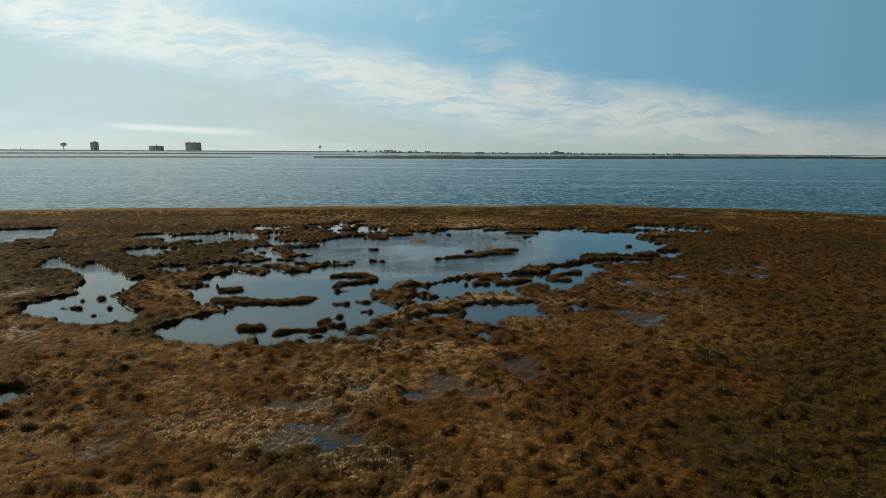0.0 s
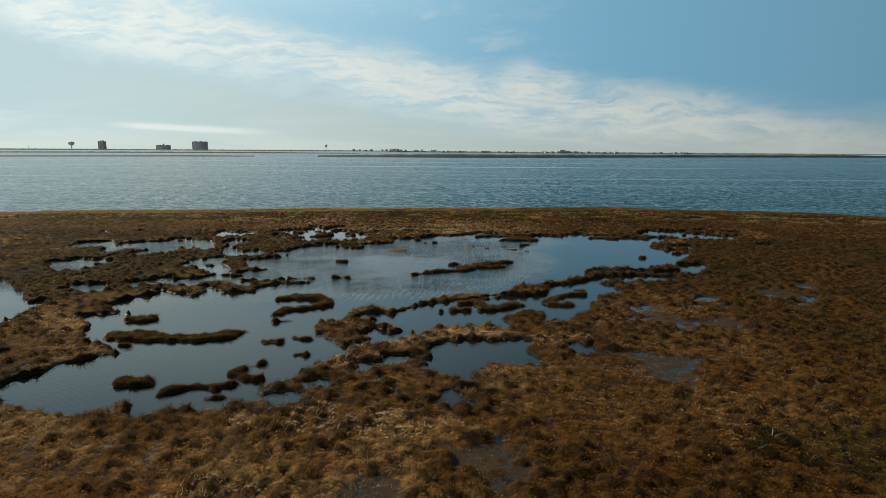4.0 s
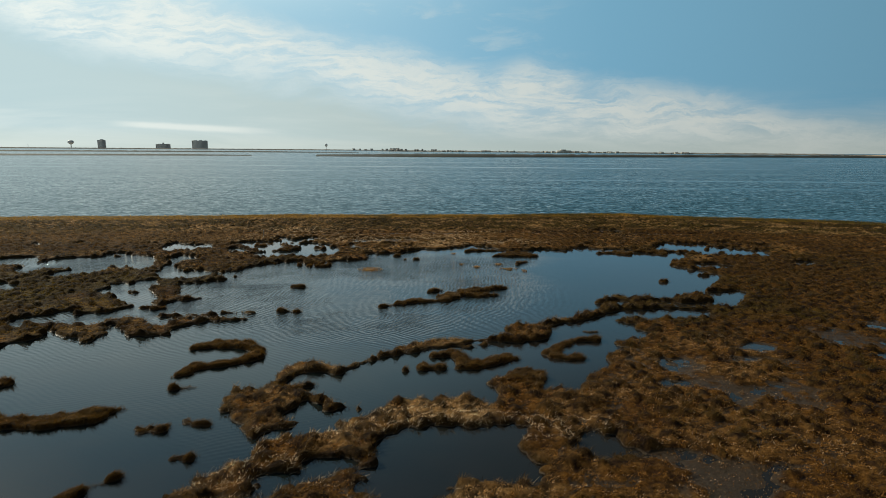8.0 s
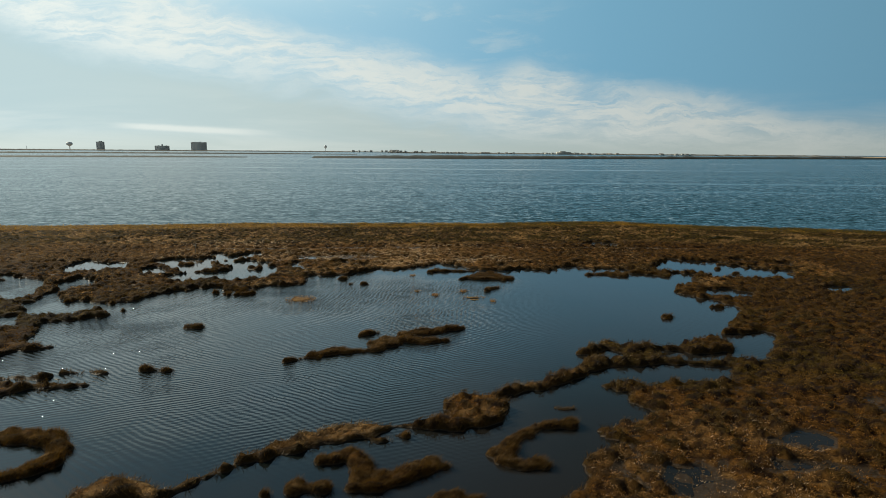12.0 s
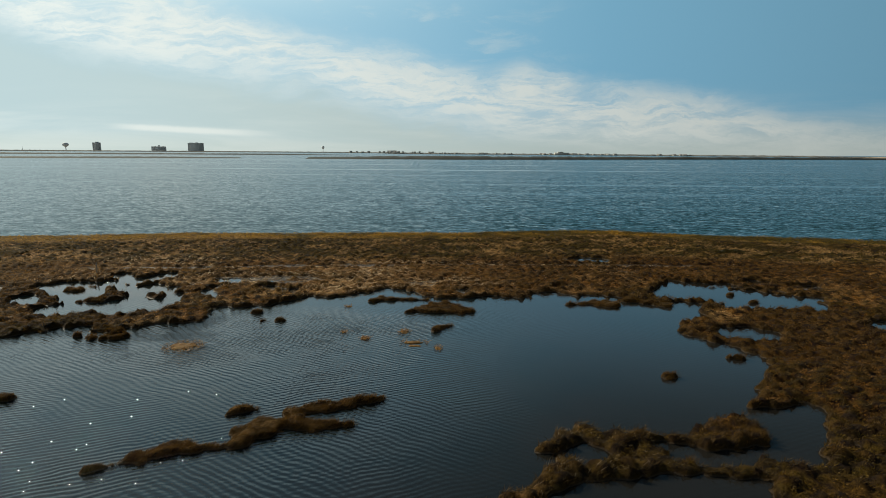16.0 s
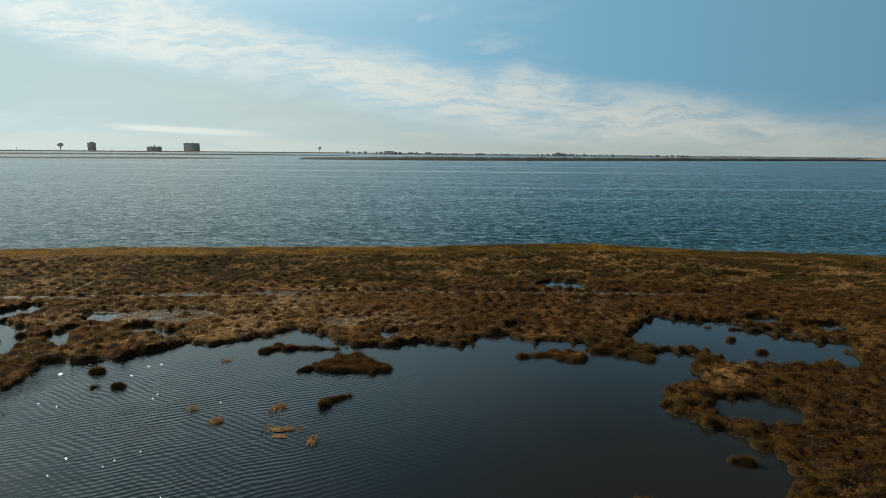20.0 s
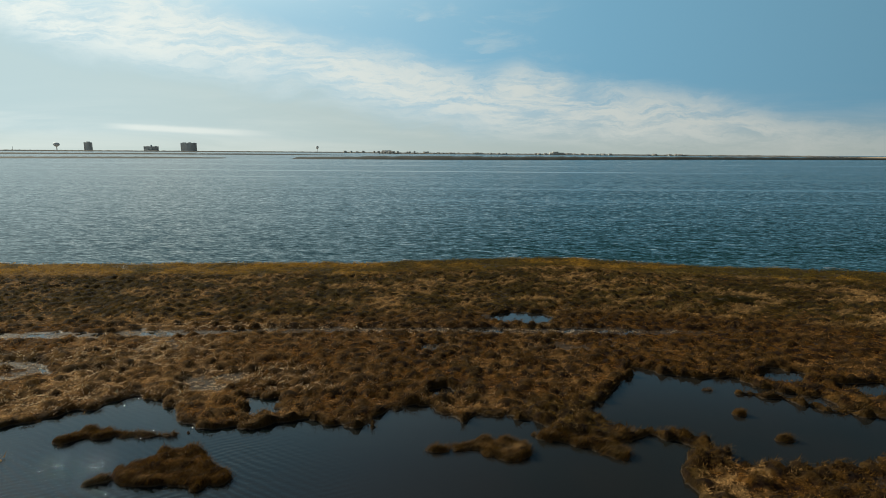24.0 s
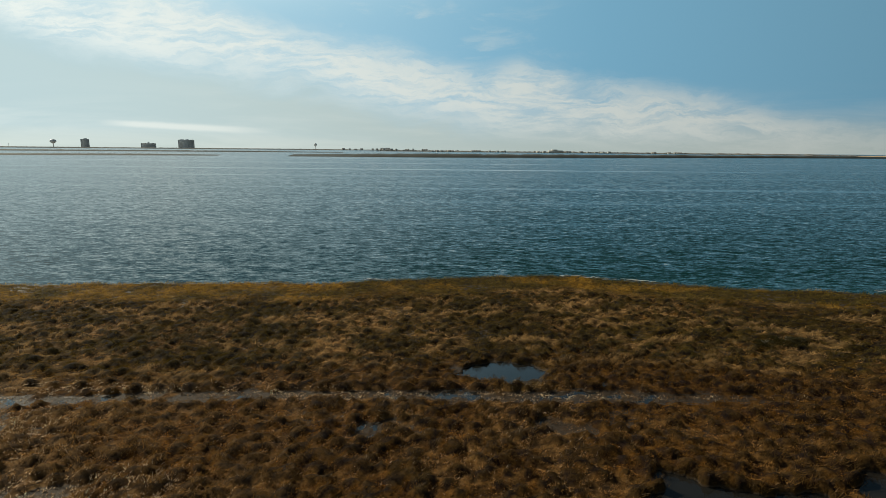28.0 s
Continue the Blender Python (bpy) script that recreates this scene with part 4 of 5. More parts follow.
def cover(x, y, s, dome, chance, pans, specks=1.0):
    """Colour and height of the grass by what grows there: short straw between, dark shaggy hummocks, a fringe at the water."""
    wide, mid = value_noise(x, y, 9.0, 20) + 0.4 * value_noise(x, y, 3.2, 21), value_noise(x, y, 2.1, 22) + 0.5 * value_noise(x, y, 0.8, 23)
    to_shore = shore_y(x) - y
    small = value_noise(x, y, 0.3, 28) + 0.6 * value_noise(x, y, 0.13, 29)
    colour = blend(np.tile(RUSSET, (len(x), 1)), STRAW, smooth(mid + 0.9 * small, -0.5, 0.8))
    colour = blend(colour, UMBER, 0.7 * smooth(small - 0.3 * mid, 0.35, 0.9))
    colour = blend(colour, UMBER, smooth(wide * (0.5 + 0.5 * smooth(dark_zone(x, y), 0.2, 0.6)) + dark_zone(x, y), 0.3, 0.9) * 0.88)
    east = smooth(x - np.interp(y, (14, 44, 80, 105), (0.5, 5.0, 19.0, 21.0)), 0.0, 7.0) * smooth(y, 66, 56)
    colour = blend(colour, 0.68 * RUSSET, 0.75 * east)
    colour = blend(colour, np.array((0.36, 0.21, 0.09)), 0.45 * smooth(x, 20, 10) * smooth(y, 74, 77) * smooth(mid, -0.5, 0.4))
    colour = blend(colour, 0.8 * RUSSET, 0.3 * smooth(y, 42, 32) + 0.65 * smooth(x, 4, 14) * smooth(y, 72, 76) * smooth(y, 92, 86))
    green = value_noise(x, y, 7.0, 24) + 0.3 * value_noise(x, y, 2.0, 25) + 0.95 * smooth(x, 2, 16) * smooth(y, 40, 28)
    colour = blend(colour, OLIVE + 0.4 * GOLD, 0.7 * smooth(x, -13, -20) * smooth(y, 42, 48) * smooth(y, 64, 58) * smooth(mid, -0.4, 0.4))
    colour = blend(colour, OLIVE, smooth(green, 0.4, 0.85) * 0.75)
    colour = blend(colour, OLIVE * 1.1, 0.7 * smooth(to_shore, 20, 15) * smooth(to_shore, 4, 8) * smooth(mid, 0.6, -0.2))
    lying = smooth(value_noise(x, y / 0.55, 2.6, 26) + 0.9 * value_noise(x, y / 0.5, 0.8, 27) + 0.25 * smooth(x, 14, 34), 0.4, 0.95) * smooth(to_shore, 20, 17)
    fringe = smooth(s, 0.6, 0.1) * smooth(np.abs(y - 85.0), 2.5, 4.5)
    mound = np.maximum(smooth(dome, 0.02, 0.3) * smooth(to_shore, 4.0, 6.0), 0.95 * fringe)
    shaggy = blend(MOUND + 0.25 * (chance[:, None] - 0.3) * (RUSSET - MOUND), OLIVE * 0.75, 0.8 * smooth(to_shore, 19, 17) + 0.5 * smooth(value_noise(x, y, 6.0, 44), 0.1, 0.6))
    shaggy = blend(shaggy, 0.5 * (RUSSET + STRAW), 0.38 * smooth(y, 72.5, 75) * smooth(y, 85, 82) * smooth(x, 18, 10))
    colour = blend(colour, shaggy, mound * (0.9 - 0.45 * smooth(y, 40, 32) * smooth(s, 0.6, 1.0)))
    colour = blend(colour, STRAW * 1.05, 0.62 * lying)
    belt = smooth(to_shore + 0.8 * value_noise(x, y, 2.5, 35), 6.5, 3.6)
    colour = blend(colour, OLIVE * 1.3 + (GOLD - OLIVE * 1.3) * smooth(mid - 0.02 * (x - 8), -0.7, 0.6)[:, None], 0.9 * belt)
    if specks:
        stub = stubble(x, y)
        bare = (1 - 0.75 * mound) * (1 - belt) * (1 - smooth(dark_zone(x, y), 0.2, 0.7))
        # pale stubs, their colour also standing in for sun glints on wet tips
        pale = rng.random(len(x)) < bare * (0.05 + 0.1 * smooth(mid, 0.0, 0.8) + 0.25 * smooth(pans, 0.02, 0.4)) + 0.5 * stub * (1 - 0.6 * mound)
        colour = blend(colour, PALE, pale * (0.35 + 0.5 * stub * rng.random(len(x))))
    tall = 0.036 + 0.008 * mid + mound * (0.05 + 0.05 * chance) + 0.03 * fringe + 0.04 * belt
    if specks:
        tall = tall + 0.012 * stub * pale
    return colour, np.maximum(tall * (1 - 0.35 * pans), 0.014)


def blade_mesh(name, x, y, z, size, way, spread, colour, tall, thick=1.0):
    """One three-cornered blade at each place, leaning out from its hummock and a little with the wind."""
    count = len(x)
    height = tall * (0.5 + 0.9 * rng.random(count))
    way = way + rng.normal(0, 0.7, count)
    reach = np.maximum(height, 0.022) * spread * (0.2 + 1.2 * rng.random(count))
    turn = rng.random(count) * math.pi
    wide = 0.012 * size * thick * (0.5 + 0.7 * rng.random(count)) * np.clip(0.05 / np.maximum(tall, 0.02), 0.55, 1.0)
    a = np.stack([x - wide * np.cos(turn), y - wide * np.sin(turn), z - 0.015], -1)
    b = np.stack([x + wide * np.cos(turn), y + wide * np.sin(turn), z - 0.015], -1)
    c = np.stack([x + reach * np.cos(way) + 0.45 * height, y + reach * np.sin(way) - 0.2 * height, z + height], -1)
    points = np.stack([a, b, c], 1).reshape(-1, 3)
    me = mesh_from(name, points, np.arange(count * 3).reshape(-1, 3), GRASS)
    layer = me.color_attributes.new("tint", "FLOAT_COLOR", "POINT")
    shade = np.clip(colour * (0.75 + 0.5 * rng.random((count, 1))), 0.004, 0.85)
    layer.data.foreach_set("color", np.repeat(np.c_[shade, np.ones(count)], 3, 0).astype(np.float32).ravel())
    return me


def thatch(me, x, y, s, dome, chance, pans):
    """Gives the ground below the blades the colour of what grows on it, with shade painted between the knobs; bare dark
    peat on the banks.
    """
    colour, _ = cover(x, y, s, dome, chance, pans, 0.0)
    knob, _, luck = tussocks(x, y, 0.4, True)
    # shade in the hollows between knobs is put into the colour; luck varies each
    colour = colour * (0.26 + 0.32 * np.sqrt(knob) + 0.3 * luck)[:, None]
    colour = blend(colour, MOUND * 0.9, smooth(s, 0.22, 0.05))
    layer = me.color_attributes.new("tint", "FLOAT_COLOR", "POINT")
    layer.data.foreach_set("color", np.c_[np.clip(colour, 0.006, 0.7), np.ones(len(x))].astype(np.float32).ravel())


def nearness(x, y):
    """Metres at which the flight passes a place at its nearest, by the plan's line."""
    line = np.interp(y, (14, 44, 80, 105), (0.5, 5.0, 19.0, 21.0))
    return np.maximum(16.0, np.abs(x - line) * 1.25)


# ---- ground: one sheet out to the horizon ----
def axis(a, b, step, low, high, fine=None):
    out = [a - 0.6 * 1.5 ** i for i in range(1, 24) if a - 0.6 * 1.5 ** i > low]
    up = [b + 0.6 * 1.5 ** i for i in range(1, 24) if b + 0.6 * 1.5 ** i < high]
    inner = np.arange(a, b, step) if fine is None else np.r_[np.arange(a, fine[0], step), np.arange(fine[0], fine[1], fine[2]), np.arange(fine[1], b, step)]
    return np.array([low, *reversed(out), *inner, b, *up, high])


gxs, gys = axis(-82.0, 84.0, 0.32, -4700.0, 4700.0, (-30.0, 38.0, 0.17)), np.unique(np.r_[axis(11.0, 111.0, 0.18, -4700.0, 4700.0), np.arange(-24.0, 11.0, 0.5)])
X, Y = (v.ravel() for v in np.meshgrid(gxs, gys))
S, PAN = inside_land(X, Y), pan_mask(X, Y)
DOME, _, CHANCE = tussocks(X, Y)
DOME = DOME * (1 - 0.9 * smooth(PAN, 0.3, 0.7))
Z = land_height(X, Y, S, PAN, DOME)
ground = new("ground", mesh_from("ground", np.stack([X, Y, Z], -1), grid_faces(len(gxs), len(gys)), PEAT))
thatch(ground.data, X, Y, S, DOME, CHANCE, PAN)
tagged(ground, "brown peaty salt marsh ground with wet muddy pans", "ground", kind="structure")
ground.data.polygons.foreach_set("use_smooth", np.ones(len(ground.data.polygons), bool))


def on_sheet(values, x, y):
    """Values of the ground sheet between its corners."""
    v = values.reshape(len(gys), len(gxs))
    i, j = np.clip(np.searchsorted(gxs, x) - 1, 0, len(gxs) - 2), np.clip(np.searchsorted(gys, y) - 1, 0, len(gys) - 2)
    a, b = (x - gxs[i]) / (gxs[i + 1] - gxs[i]), (y - gys[j]) / (gys[j + 1] - gys[j])
    return (v[j, i] * (1 - a) + v[j, i + 1] * a) * (1 - b) + (v[j + 1, i] * (1 - a) + v[j + 1, i + 1] * a) * b


for x0, x1 in ((-82, -4), (-4, 12), (12, 26), (26, 84)):
    count = int((x1 - x0) * 97 * 600)
    bx, by = rng.uniform(x0, x1, count), rng.uniform(11.0, 108.0, count)
    far = nearness(bx, by)
    keep = rng.random(count) < (16.0 / far) ** 1.9
    bx, by, far = bx[keep], by[keep], far[keep]
    bs, pans = on_sheet(S, bx, by), on_sheet(PAN, bx, by)
    keep = (bs > 0.0) & (rng.random(len(bx)) > pans * (0.8 - 0.45 * stubble(bx, by)))
    bx, by, far, bs, pans = (v[keep] for v in (bx, by, far, bs, pans))
    dome, out, chance = tussocks(bx, by)
    dome = dome * (1 - 0.9 * smooth(pans, 0.3, 0.7))
    tuft, out_small, luck = tussocks(bx, by, 0.27, True)
    keep = tuft > 0.35 * rng.random(len(bx))
    bx, by, far, bs, pans, dome, out, chance, tuft, out_small, luck = (v[keep] for v in (bx, by, far, bs, pans, dome, out, chance, tuft, out_small, luck))
    out = np.where((dome > 0) & (rng.random(len(bx)) < 0.4), out, out_small)
    tint, tall = cover(bx, by, bs, dome, chance, pans)
    tint = tint * (0.5 + 0.95 * luck)[:, None]
    lift = 0.085 * np.sqrt(tuft) * (1 - 0.7 * pans)
    me = blade_mesh("marsh_grass", bx, by, on_sheet(Z, bx, by) + lift, far / 16, out, np.where(dome > 0.02, 1.0, 1.5), tint, tall, 1.35)
    tagged(new("marsh_grass", me), "brown and straw-coloured winter marsh grass in clumps", "grass", "marsh grass", "stuff")

# ---- water ----
def water_sheet(name, mat, rows, label):
    """A sheet between lines of the plan: rows are (offset from the shore or fixed y) from near to far."""
    xs = axis(-82.0, 84.0, 2.0, -4700.0, 4700.0)
    pts = np.concatenate([np.stack([xs, f(xs), 0 * xs], -1) for f in rows])
    ob = new(name, mesh_from(name, pts, grid_faces(len(xs), len(rows)), mat))
    return tagged(ob, label, "water", kind="structure")


line = lambda v: (lambda xs: np.full(xs.shape, float(v)))
edge = lambda off: (lambda xs: np.interp(xs, *zip(*SHORE)) + off)
water_sheet("pond_water", POND, [line(-40), line(12), edge(-2.6)], "still dark pond water with light wind ripples")
water_sheet("bay_water", BAY, [edge(-2.2), edge(8), edge(60), line(400), line(1500), line(4700)], "blue-grey bay water with small wind waves")


# ---- islands in the ponds ----
def marsh_island(name, chain, label, step=0.11, tall_by=1.0):
    chain = [(a, b, r + 0.03) for a, b, r in chain]
    xs, ys, rs = zip(*chain)
    cx, cy = sum(xs) / len(xs), sum(ys) / len(ys)
    pad = max(rs) + 0.7
    ax, ay = np.arange(min(xs) - pad, max(xs) + pad, step), np.arange(min(ys) - pad, max(ys) + pad, step)
    gx, gy = np.meshgrid(ax, ay)
    x, y = gx.ravel(), gy.ravel()
    s = chain_inside(x, y, chain) + 0.6 * ragged(x, y)
    dome, _, chance = tussocks(x, y, 0.5)
    z = -0.4 + 0.52 * smooth(s, -0.2, 0.26) + (0.07 * dome + 0.07 * lumps(x, y) + 0.03 * value_noise(x, y, 0.3, 30)) * smooth(s, -0.1, 0.1)
    faces = grid_faces(len(ax), len(ay))
    faces = faces[(s[faces] > -0.35).all(1)]
    used, faces = np.unique(faces, return_inverse=True)
    base = new(name)
    base.location = (cx, cy, -0.4)
    tagged(base, label, "marsh island", "islands in the ponds")
    pts = np.stack([x - cx, y - cy, z + 0.4], -1)[used]
    mound = part("mound", mesh_from("mound", pts, faces.reshape(-1, 4), PEAT), base)
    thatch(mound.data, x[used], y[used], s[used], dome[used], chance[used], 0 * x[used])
    mound.data.polygons.foreach_set("use_smooth", np.ones(len(mound.data.polygons), bool))
    near = float(nearness(np.array(cx), np.array(cy)))
    count = int((max(xs) - min(xs) + 2 * pad) * (max(ys) - min(ys) + 2 * pad) * 1700 * (16 / max(18, near)) ** 1.5)
    bx, by = rng.uniform(min(xs) - pad, max(xs) + pad, count), rng.uniform(min(ys) - pad, max(ys) + pad, count)
    bs = chain_inside(bx, by, chain) + 0.6 * ragged(bx, by)
    keep = bs > -0.1
    bx, by, bs = bx[keep], by[keep], bs[keep]
    dome, out, chance = tussocks(bx, by, 0.5)
    tint, tall = cover(bx, by, bs, np.maximum(dome, 0.35), chance, 0 * bx)
    tint = blend(tint, UMBER * 1.3, smooth(bs, 0.7, 0.3) * 0.6)
    bz = 0.52 * smooth(bs, -0.2, 0.26) + (0.07 * dome + 0.07 * lumps(bx, by)) * smooth(bs, -0.1, 0.1)
    me = blade_mesh("grass", bx - cx, by - cy, bz, near / 16, out, 0.75, tint, np.maximum(tall, 0.095) * tall_by, 0.8)
    tagged(part("grass", me, base, "shaggy brown marsh grass"), kind="stuff")
    return base


for shape in ISLANDS:
    marsh_island("marsh_island", shape, "low peat island covered in shaggy brown marsh grass")
for tx, ty, rx, ry in TUSSOCKS:
    r = max(min(rx, ry), 0.16)
    h = max(rx - r, 0.01)
    marsh_island("grass_tussock", [(tx - h, ty, r), (tx + h, ty, r)], "small tussock of dark brown marsh grass in water", 0.09)


def floating_mat(x0, y0, rx, ry):
    """A ragged raft of dead straw lying on the water."""
    base = new("straw_mat")
    base.location = (x0, y0, 0.0)
    tagged(base, "floating mat of pale dead straw on pond water", "floating mat", "straw mats")
    count = int(260 * rx * max(ry, 0.3) * 3)
    a, r = rng.random(count) * 2 * math.pi, np.sqrt(rng.random(count))
    x, y = r * rx * np.cos(a), r * ry * 1.5 * np.sin(a)
    keep = value_noise(x + x0, y + y0, 0.35, 33) > -0.25
    x, y = x[keep], y[keep]
    me = blade_mesh("straw", x, y, np.full(len(x), 0.045), 2.2, rng.random(len(x)) * 6.28, 2.6, np.tile(0.45 * STRAW + 0.55 * RUSSET, (len(x), 1)), np.full(len(x), 0.07))
    tagged(part("straw", me, base), kind="stuff")
    bm = bmesh.new()
    bmesh.ops.create_uvsphere(bm, u_segments=14, v_segments=6, radius=1.0)
    for v in bm.verts:
        w = 0.75 + 0.4 * noise.noise(v.co * 2.3 + Vector((x0, y0, 0)))
        v.co = Vector((v.co.x * rx * 0.8 * w, v.co.y * ry * w, v.co.z * 0.06 * min(1.0, rx) + 0.005))
    raft = bpy.data.meshes.new("raft")
    bm.to_mesh(raft)
    bm.free()
    raft.materials.append(STRAW_MAT)
    part("raft", raft, base)


for m in MATS:
    floating_mat(*m)


def marsh_shrub(x0, y0, r, tall, label):
    """A low evergreen bush: leaning stems and a ragged crown of small leaves."""
    base = tagged(new("marsh_shrub"), label, "shrub", "low shrubs")
    base.location = (x0, y0, float(on_sheet(Z, np.array([x0]), np.array([y0]))[0]) - 0.02)
    for i in range(5):
        a, lean = rng.random() * 6.28, 0.35 + 0.4 * rng.random()
        rings = [(0.016, 0.0, 0.0), (0.012, 0.45 * tall, 0.3 * r * lean), (0.006, 0.85 * tall, 0.75 * r * lean)]
        pts = [(d * math.cos(a) + q * math.cos(k * 2.094), d * math.sin(a) + q * math.sin(k * 2.094), h) for q, h, d in rings for k in range(3)]
        faces = [[j * 3 + k, j * 3 + (k + 1) % 3, j * 3 + 3 + (k + 1) % 3, j * 3 + 3 + k] for j in range(2) for k in range(3)]
        part("stem", mesh_from("stem", pts, faces, WEATHERED), base)
    count = int(900 * r * r / 0.25)
    a, d = rng.random(count) * 6.28, np.sqrt(rng.random(count)) * r
    x, y = d * np.cos(a), d * np.sin(a)
    lumps = 0.7 + 0.45 * value_noise(x + x0, y + y0, 0.4, 36)
    top = tall * lumps * np.sqrt(np.maximum(0.0, 1.0 - (d / r) ** 2 * 0.85))
    keep = value_noise(x + x0, y + y0, 0.3, 37) > -0.55
    z = top * (0.35 + 0.65 * rng.random(count) ** 0.5)
    me = blade_mesh("leaves", x[keep], y[keep], z[keep], 1.5, a[keep], 1.2, np.tile(np.array((0.034, 0.028, 0.007)), (int(keep.sum()), 1)), np.full(int(keep.sum()), 0.06))
    tagged(part("leaves", me, base, "small dark green leaves"), kind="stuff")


for x0, y0, r, tall in SHRUBS:
    marsh_shrub(x0, y0, r, tall, "low dark green shrub among brown marsh grass")

# ---- the far shore ----
def bearing(az, d):
    return d * math.sin(radians(az)), d * math.cos(radians(az))


def low_land(name, mat, az0, az1, d, depth, height, label, rough=0.5, count=160):
    """A long low strip of land across the water, with an uneven top and a real depth."""
    rows = []
    for i in range(count + 1):
        az = az0 + (az1 - az0) * i / count
        end = min(1.0, 6 * min(i, count - i) / count)
        dd = d(az) if callable(d) else d
        h = height * end * (1 + rough * noise.noise(Vector((az * 3.0, dd / 300, 0))) + 0.5 * rough * noise.noise(Vector((az * 17.0, 3, 0))))
        for off, z in ((-6, -1.0), (0, 0.35 * h), (12, h), (depth - 12, h), (depth, -1.0)):
            rows.append((*bearing(az, dd + off), z))
    faces = grid_faces(5, count + 1)[:, ::-1]
    return tagged(new(name, mesh_from(name, rows, faces, mat)), label, "far shore", kind="structure")


low_land("far_marsh", FAR_MARSH, -58, -19, 810, 120, 0.9, "low dark marsh strip across the bay")
low_land("far_marsh", FAR_MARSH, -58, -9, 1500, 200, 2.0, "low dark marsh strip across the bay")
low_land("far_marsh", FAR_MARSH, -13, 56, lambda az: 780 + 3.0 * max(0, az) + 0.45 * max(0, az) ** 2, 260, 2.9, "low dark marsh strip across the bay")
low_land("far_land", FAR_TREES, -62, 3, 3880, 260, 6.0, "low wooded land on the horizon", 0.4, 400)
low_land("far_land", FAR_TREES, -7, 40, 2600, 260, 5.0, "low wooded land on the horizon", 0.5, 400)
low_land("sand_bank", SAND, 35.5, 58, 2080, 200, 6.5, "orange sandy bank on the far shore", 0.3)


def solid(sx, sy, z0, z1, x=0.0, y=0.0, taper=1.0):
    """Corners and faces of a block with slightly drawn-in top."""
    pts = [(x + a * sx / 2 * k, y + b * sy / 2 * k, z) for z, k in ((z0, 1.0), (z1, taper)) for a, b in ((-1, -1), (1, -1), (1, 1), (-1, 1))]
    return pts, [(3, 2, 1, 0), (4, 5, 6, 7), (0, 1, 5, 4), (1, 2, 6, 5), (2, 3, 7, 6), (3, 0, 4, 7)]


def block(name, parent, mat, *boxes):
    pts, faces = [], []
    for b in boxes:
        p, f = solid(*b)
        faces += [[v + len(pts) for v in q] for q in f]
        pts += p
    return part(name, mesh_from(name, pts, faces, mat), parent)


def apartment_building(az, wide, tall, penthouses, floors, label):
    """A slab block with floor ledges, recessed window bands, a parapet and roof houses."""
    base = tagged(new("apartment_building"), label, "building", "towers on the far shore")
    x, y = bearing(az, 4000)
    base.matrix_world = pose(x, y, 0, 0, 0, -az * 0.8)
    deep, step = 18.0, tall / floors
    block("wall", base, CONCRETE, (wide - 2.0, deep - 2.0, -1.0, tall - 1.0))
    for i in range(floors):
        block("floor_ledge", base, CONCRETE, (wide, deep, i * step + 0.55 * step, (i + 1) * step))
        block("window_band", base, GLASS, (wide - 1.6, deep - 1.6, i * step + 0.02, i * step + 0.5 * step))
    for sx in (-1, 1):
        block("corner_pier", base, CONCRETE, (2.4, deep + 0.4, -1.0, tall + 1.0, sx * (wide / 2 - 1.0)))
    block("parapet", base, CONCRETE, (wide + 0.3, 0.5, tall, tall + 1.3, 0, -deep / 2), (wide + 0.3, 0.5, tall, tall + 1.3, 0, deep / 2))
    for px, pw, ph in penthouses:
        block("roof_house", base, CONCRETE, (pw, deep * 0.6, tall - 0.2, tall + ph, px))


apartment_building(-31.92, 42, 51, [(2, 18, 6)], 16, "tall pale apartment tower on the far shore")
apartment_building(-27.13, 83, 31, [(1, 9, 10), (-20, 12, 3), (26, 10, 3)], 9, "long pale mid-rise block with roof house")
apartment_building(-24.04, 94, 55, [(-26, 24, 4), (6, 18, 5), (34, 12, 3)], 17, "wide pale high-rise block on the far shore")
apartment_building(-5.52, 66, 17, [(-24, 14, 2), (12, 20, 2)], 5, "low pale flat-roofed block on the far shore")


def water_tower(az, tall, bulb):
    base = tagged(new("water_tower"), "pale steel water tower with bulb tank on stem", "water tower", "water towers")
    x, y = bearing(az, 4000)
    base.location = (x, y, 0)
    rings = [(bulb * 0.24, -1.0), (bulb * 0.16, tall * 0.08), (bulb * 0.14, tall * 0.4), (bulb * 0.2, tall * 0.5)]
    tank = [(bulb * 0.2, tall * 0.5), (bulb * 0.6, tall * 0.58), (bulb * 0.92, tall * 0.68), (bulb, tall * 0.78), (bulb * 0.93, tall * 0.88), (bulb * 0.6, tall * 0.97), (bulb * 0.04, tall)]
    for name, profile in (("stem", rings), ("tank", tank)):
        pts = [(r * math.cos(k * math.pi / 10), r * math.sin(k * math.pi / 10), z) for r, z in profile for k in range(20)]
        faces = [[i * 20 + k, i * 20 + (k + 1) % 20, (i + 1) * 20 + (k + 1) % 20, (i + 1) * 20 + k] for i in range(len(profile) - 1) for k in range(20)]
        part(name, mesh_from(name, pts, faces, STEEL), base)


water_tower(-34.16, 49, 17)
water_tower(-12.38, 46, 10)

mast = tagged(new("radio_mast"), "thin grey radio mast on the far shore", "mast")
mast.location = (*bearing(-37.1, 4000), 0)
block("pole", mast, STEEL, (2.0, 2.0, -1, 25, 0, 0, 0.4))
block("antenna", mast, STEEL, (4.0, 1.0, 22, 23))


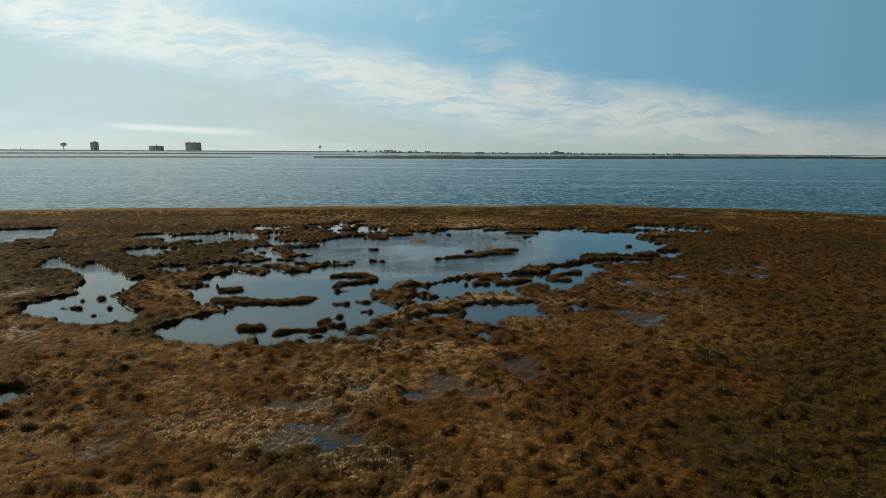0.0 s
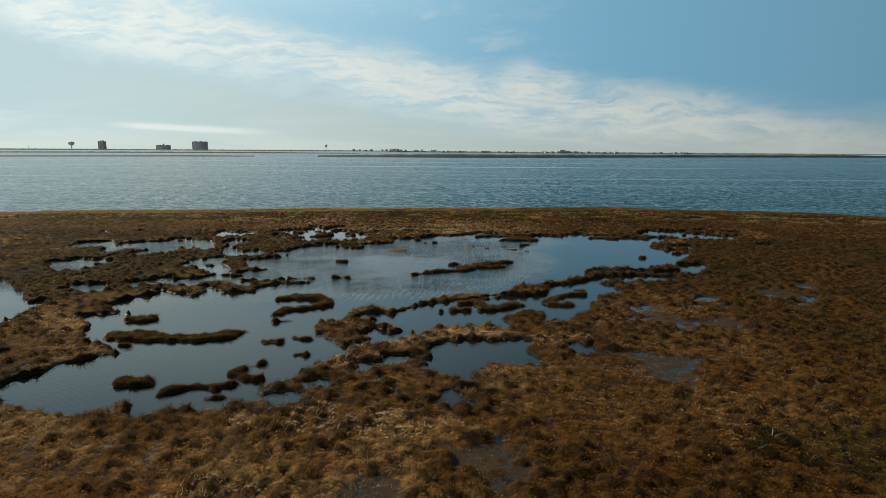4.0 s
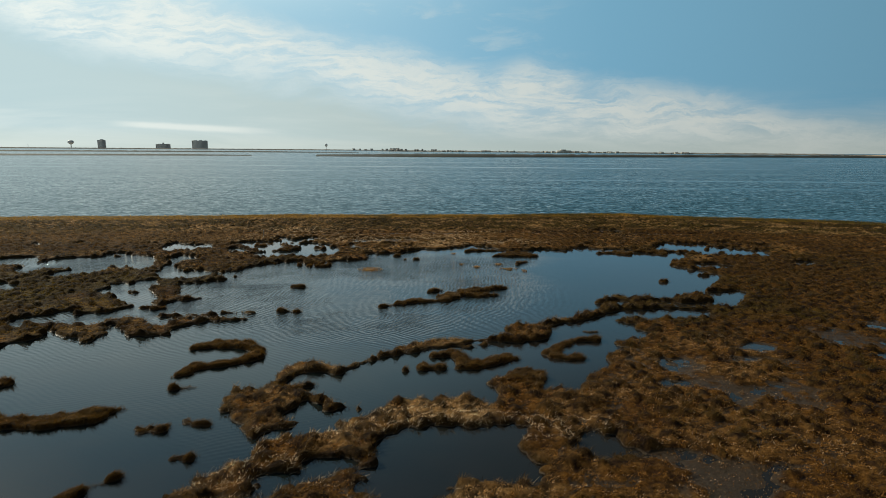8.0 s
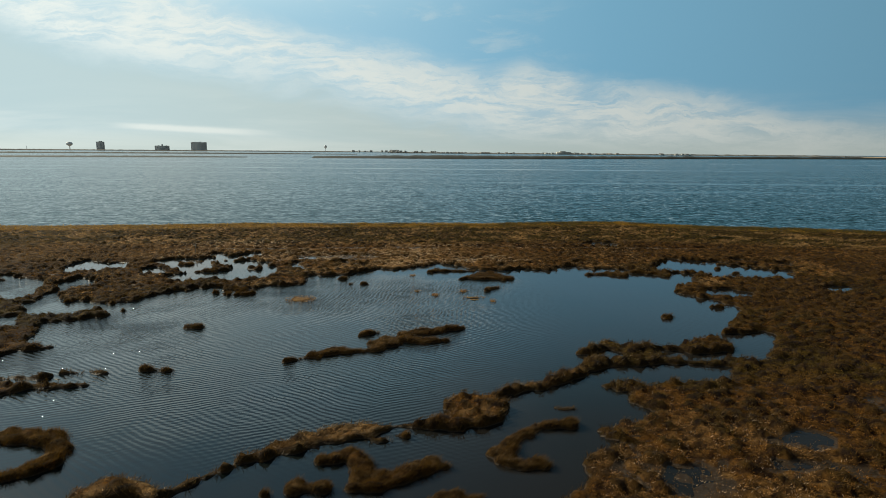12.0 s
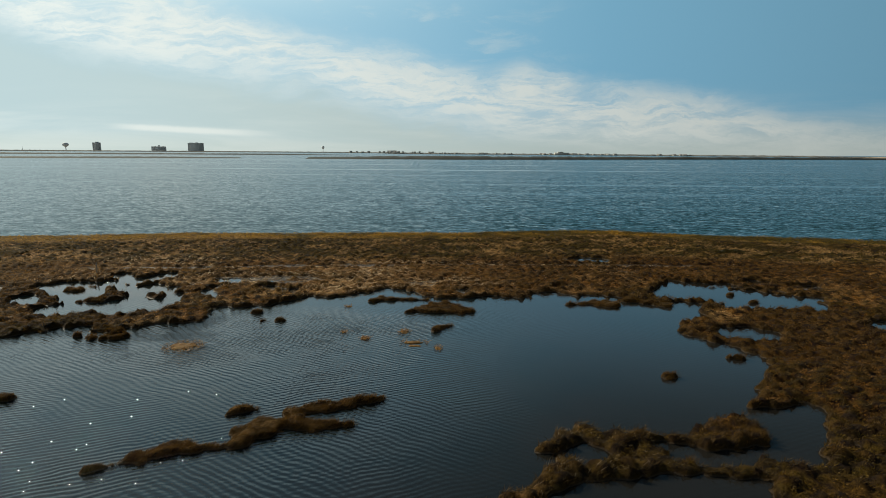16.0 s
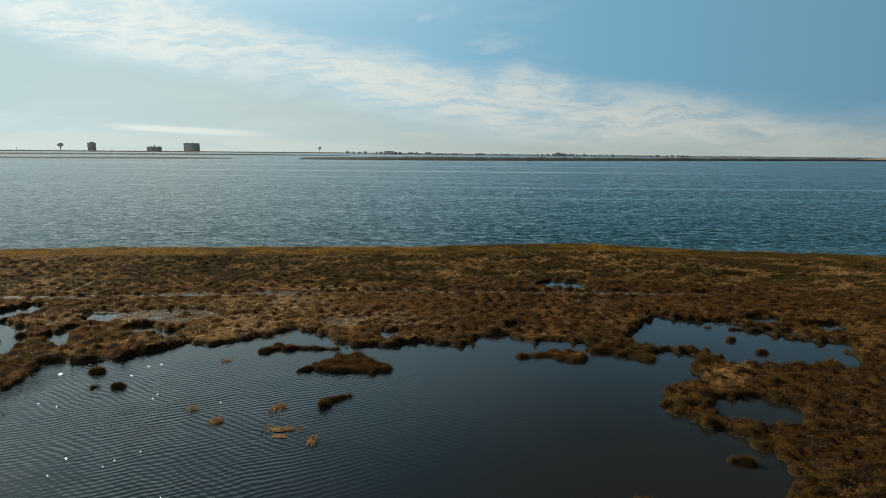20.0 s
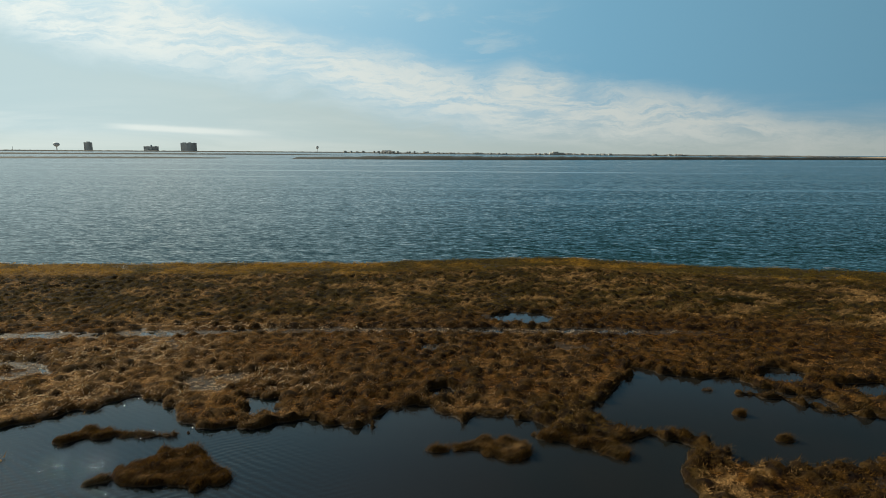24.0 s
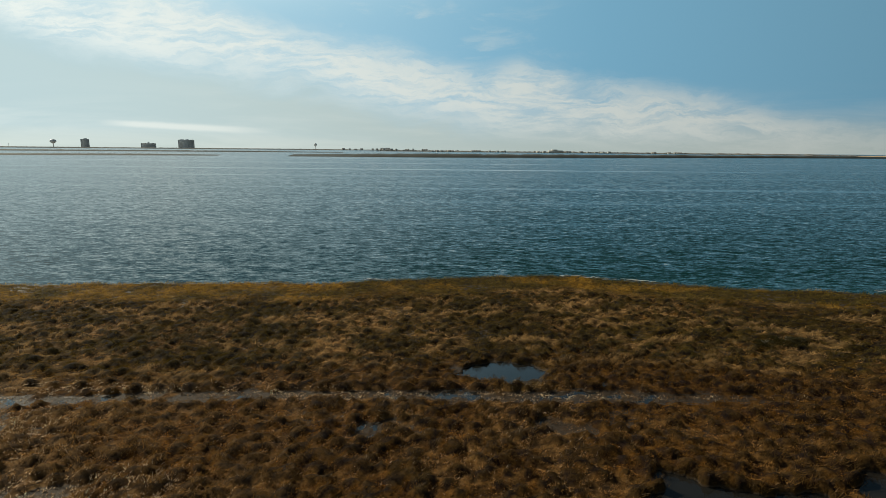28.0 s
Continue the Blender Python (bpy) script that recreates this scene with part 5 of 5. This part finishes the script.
def far_house(az, d, wide, tall, roof):
    base = tagged(new("house"), "small pale house with pitched roof, far off", "house", "houses on the far shore")
    base.matrix_world = pose(*bearing(az, d), 2.0, 0, 0, -az + random.uniform(-30, 30))
    block("wall", base, HOUSE, (wide, wide * 0.7, -3.0, tall))
    w, q = wide / 2 + 0.4, wide * 0.35 + 0.4
    pts = [(-w, -q, tall), (w, -q, tall), (w, q, tall), (-w, q, tall), (-w, 0, tall + roof), (w, 0, tall + roof)]
    me = bpy.data.meshes.new("roof")
    me.from_pydata(pts, [], [(0, 1, 5, 4), (2, 3, 4, 5), (0, 4, 3), (1, 2, 5), (3, 2, 1, 0)])
    me.materials.append(ROOF)
    part("roof", me, base)


random.seed(11)
for i in range(46):
    far_house(random.uniform(-1, 23), random.uniform(2585, 2600), random.uniform(8, 15), random.uniform(3, 5), random.uniform(1.5, 2.5))
for i in range(18):
    far_house(random.uniform(-12, -1), random.uniform(3860, 3878), random.uniform(10, 18), random.uniform(5, 9), random.uniform(2, 4))
block("wing", tagged(new("school_building"), "long low pale building on the far shore", "building"), HOUSE, (62, 16, -1, 11, *bearing(11.6, 2590)), (24, 14, 10.8, 15, *bearing(11.5, 2590)))


def far_wood(az0, az1, d, count, low, high):
    """A belt of bare bushes and trees, too far to count: small ragged clumps on the land's top."""
    pts, faces = [], []
    for i in range(count):
        az, h = random.uniform(az0, az1), random.uniform(low, high)
        x, y = bearing(az, d + random.uniform(0, 60))
        w = h * random.uniform(0.7, 1.6)
        for k in range(3):
            ox, top = random.uniform(-w, w), h * random.uniform(0.6, 1.0)
            p, f = solid(w * random.uniform(0.5, 0.9), w * 0.6, 0, top, x + ox, y, random.uniform(0.3, 0.7))
            faces += [[v + len(pts) for v in q] for q in f]
            pts += p
    tagged(new("far_wood", mesh_from("far_wood", pts, faces, FAR_TREES)), "belt of bare trees and bushes far off", "trees", kind="stuff")


far_wood(-60, 2, 3890, 420, 4.5, 8)
far_wood(-6, 33, 2600, 420, 3.5, 6.5)
far_wood(33, 37, 2300, 30, 3, 5)


# ---- small things on the marsh ----
def wooden_stake(x, y, tall, lean):
    base = tagged(new("wooden_stake"), "thin weathered wooden stake standing in marsh grass", "stake")
    base.matrix_world = pose(x, y, 0, 0, lean, 0)
    rings = [(0.05, -0.3), (0.05, 0.0), (0.045, tall * 0.5), (0.042, tall - 0.1), (0.02, tall)]
    pts = [(r * math.cos(k * math.pi / 4), r * math.sin(k * math.pi / 4), z) for r, z in rings for k in range(8)]
    faces = [[i * 8 + k, i * 8 + (k + 1) % 8, i * 8 + 8 + (k + 1) % 8, i * 8 + 8 + k] for i in range(4) for k in range(8)]
    part("post", mesh_from("post", pts, faces, WEATHERED), base)
    part("nail_band", mesh_from("nail_band", [(p[0] * 1.12, p[1] * 1.12, tall * 0.8 + (0.03 if i > 7 else 0.0)) for i, p in enumerate(pts[16:32])], faces[:8], STEEL), base)


wooden_stake(-17.2, 79.0, 1.15, 3)


def shore_foam():
    """Thin broken lines of wash where small waves reach the shore."""
    pts, faces = [], []
    for i in range(520):
        x = random.uniform(-30, 62)
        if noise.noise(Vector((x * 0.16, 4.0, 0))) < (-0.05 if 26 < x < 42 else 0.18):
            continue
        y = float(shore_y(np.array([x]))[0]) + random.uniform(0.35, 0.9) + 0.4 * noise.noise(Vector((x * 0.4, 0, 0)))
        w, d = random.uniform(0.15, 0.6), random.uniform(0.03, 0.09)
        k = len(pts)
        pts += [(x - w, y, 0.02), (x - w * 0.4, y - d, 0.045), (x + w * 0.5, y - d * 0.8, 0.05), (x + w, y + d * 0.3, 0.02), (x + w * 0.4, y + d, 0.03), (x - w * 0.5, y + d * 0.8, 0.03)]
        faces.append([k, k + 1, k + 2, k + 3, k + 4, k + 5])
    me = mesh_from("shore_foam", pts, faces, FOAM)
    tagged(new("shore_foam", me), "thin white foam lines along the marsh edge", "foam", kind="stuff")


shore_foam()
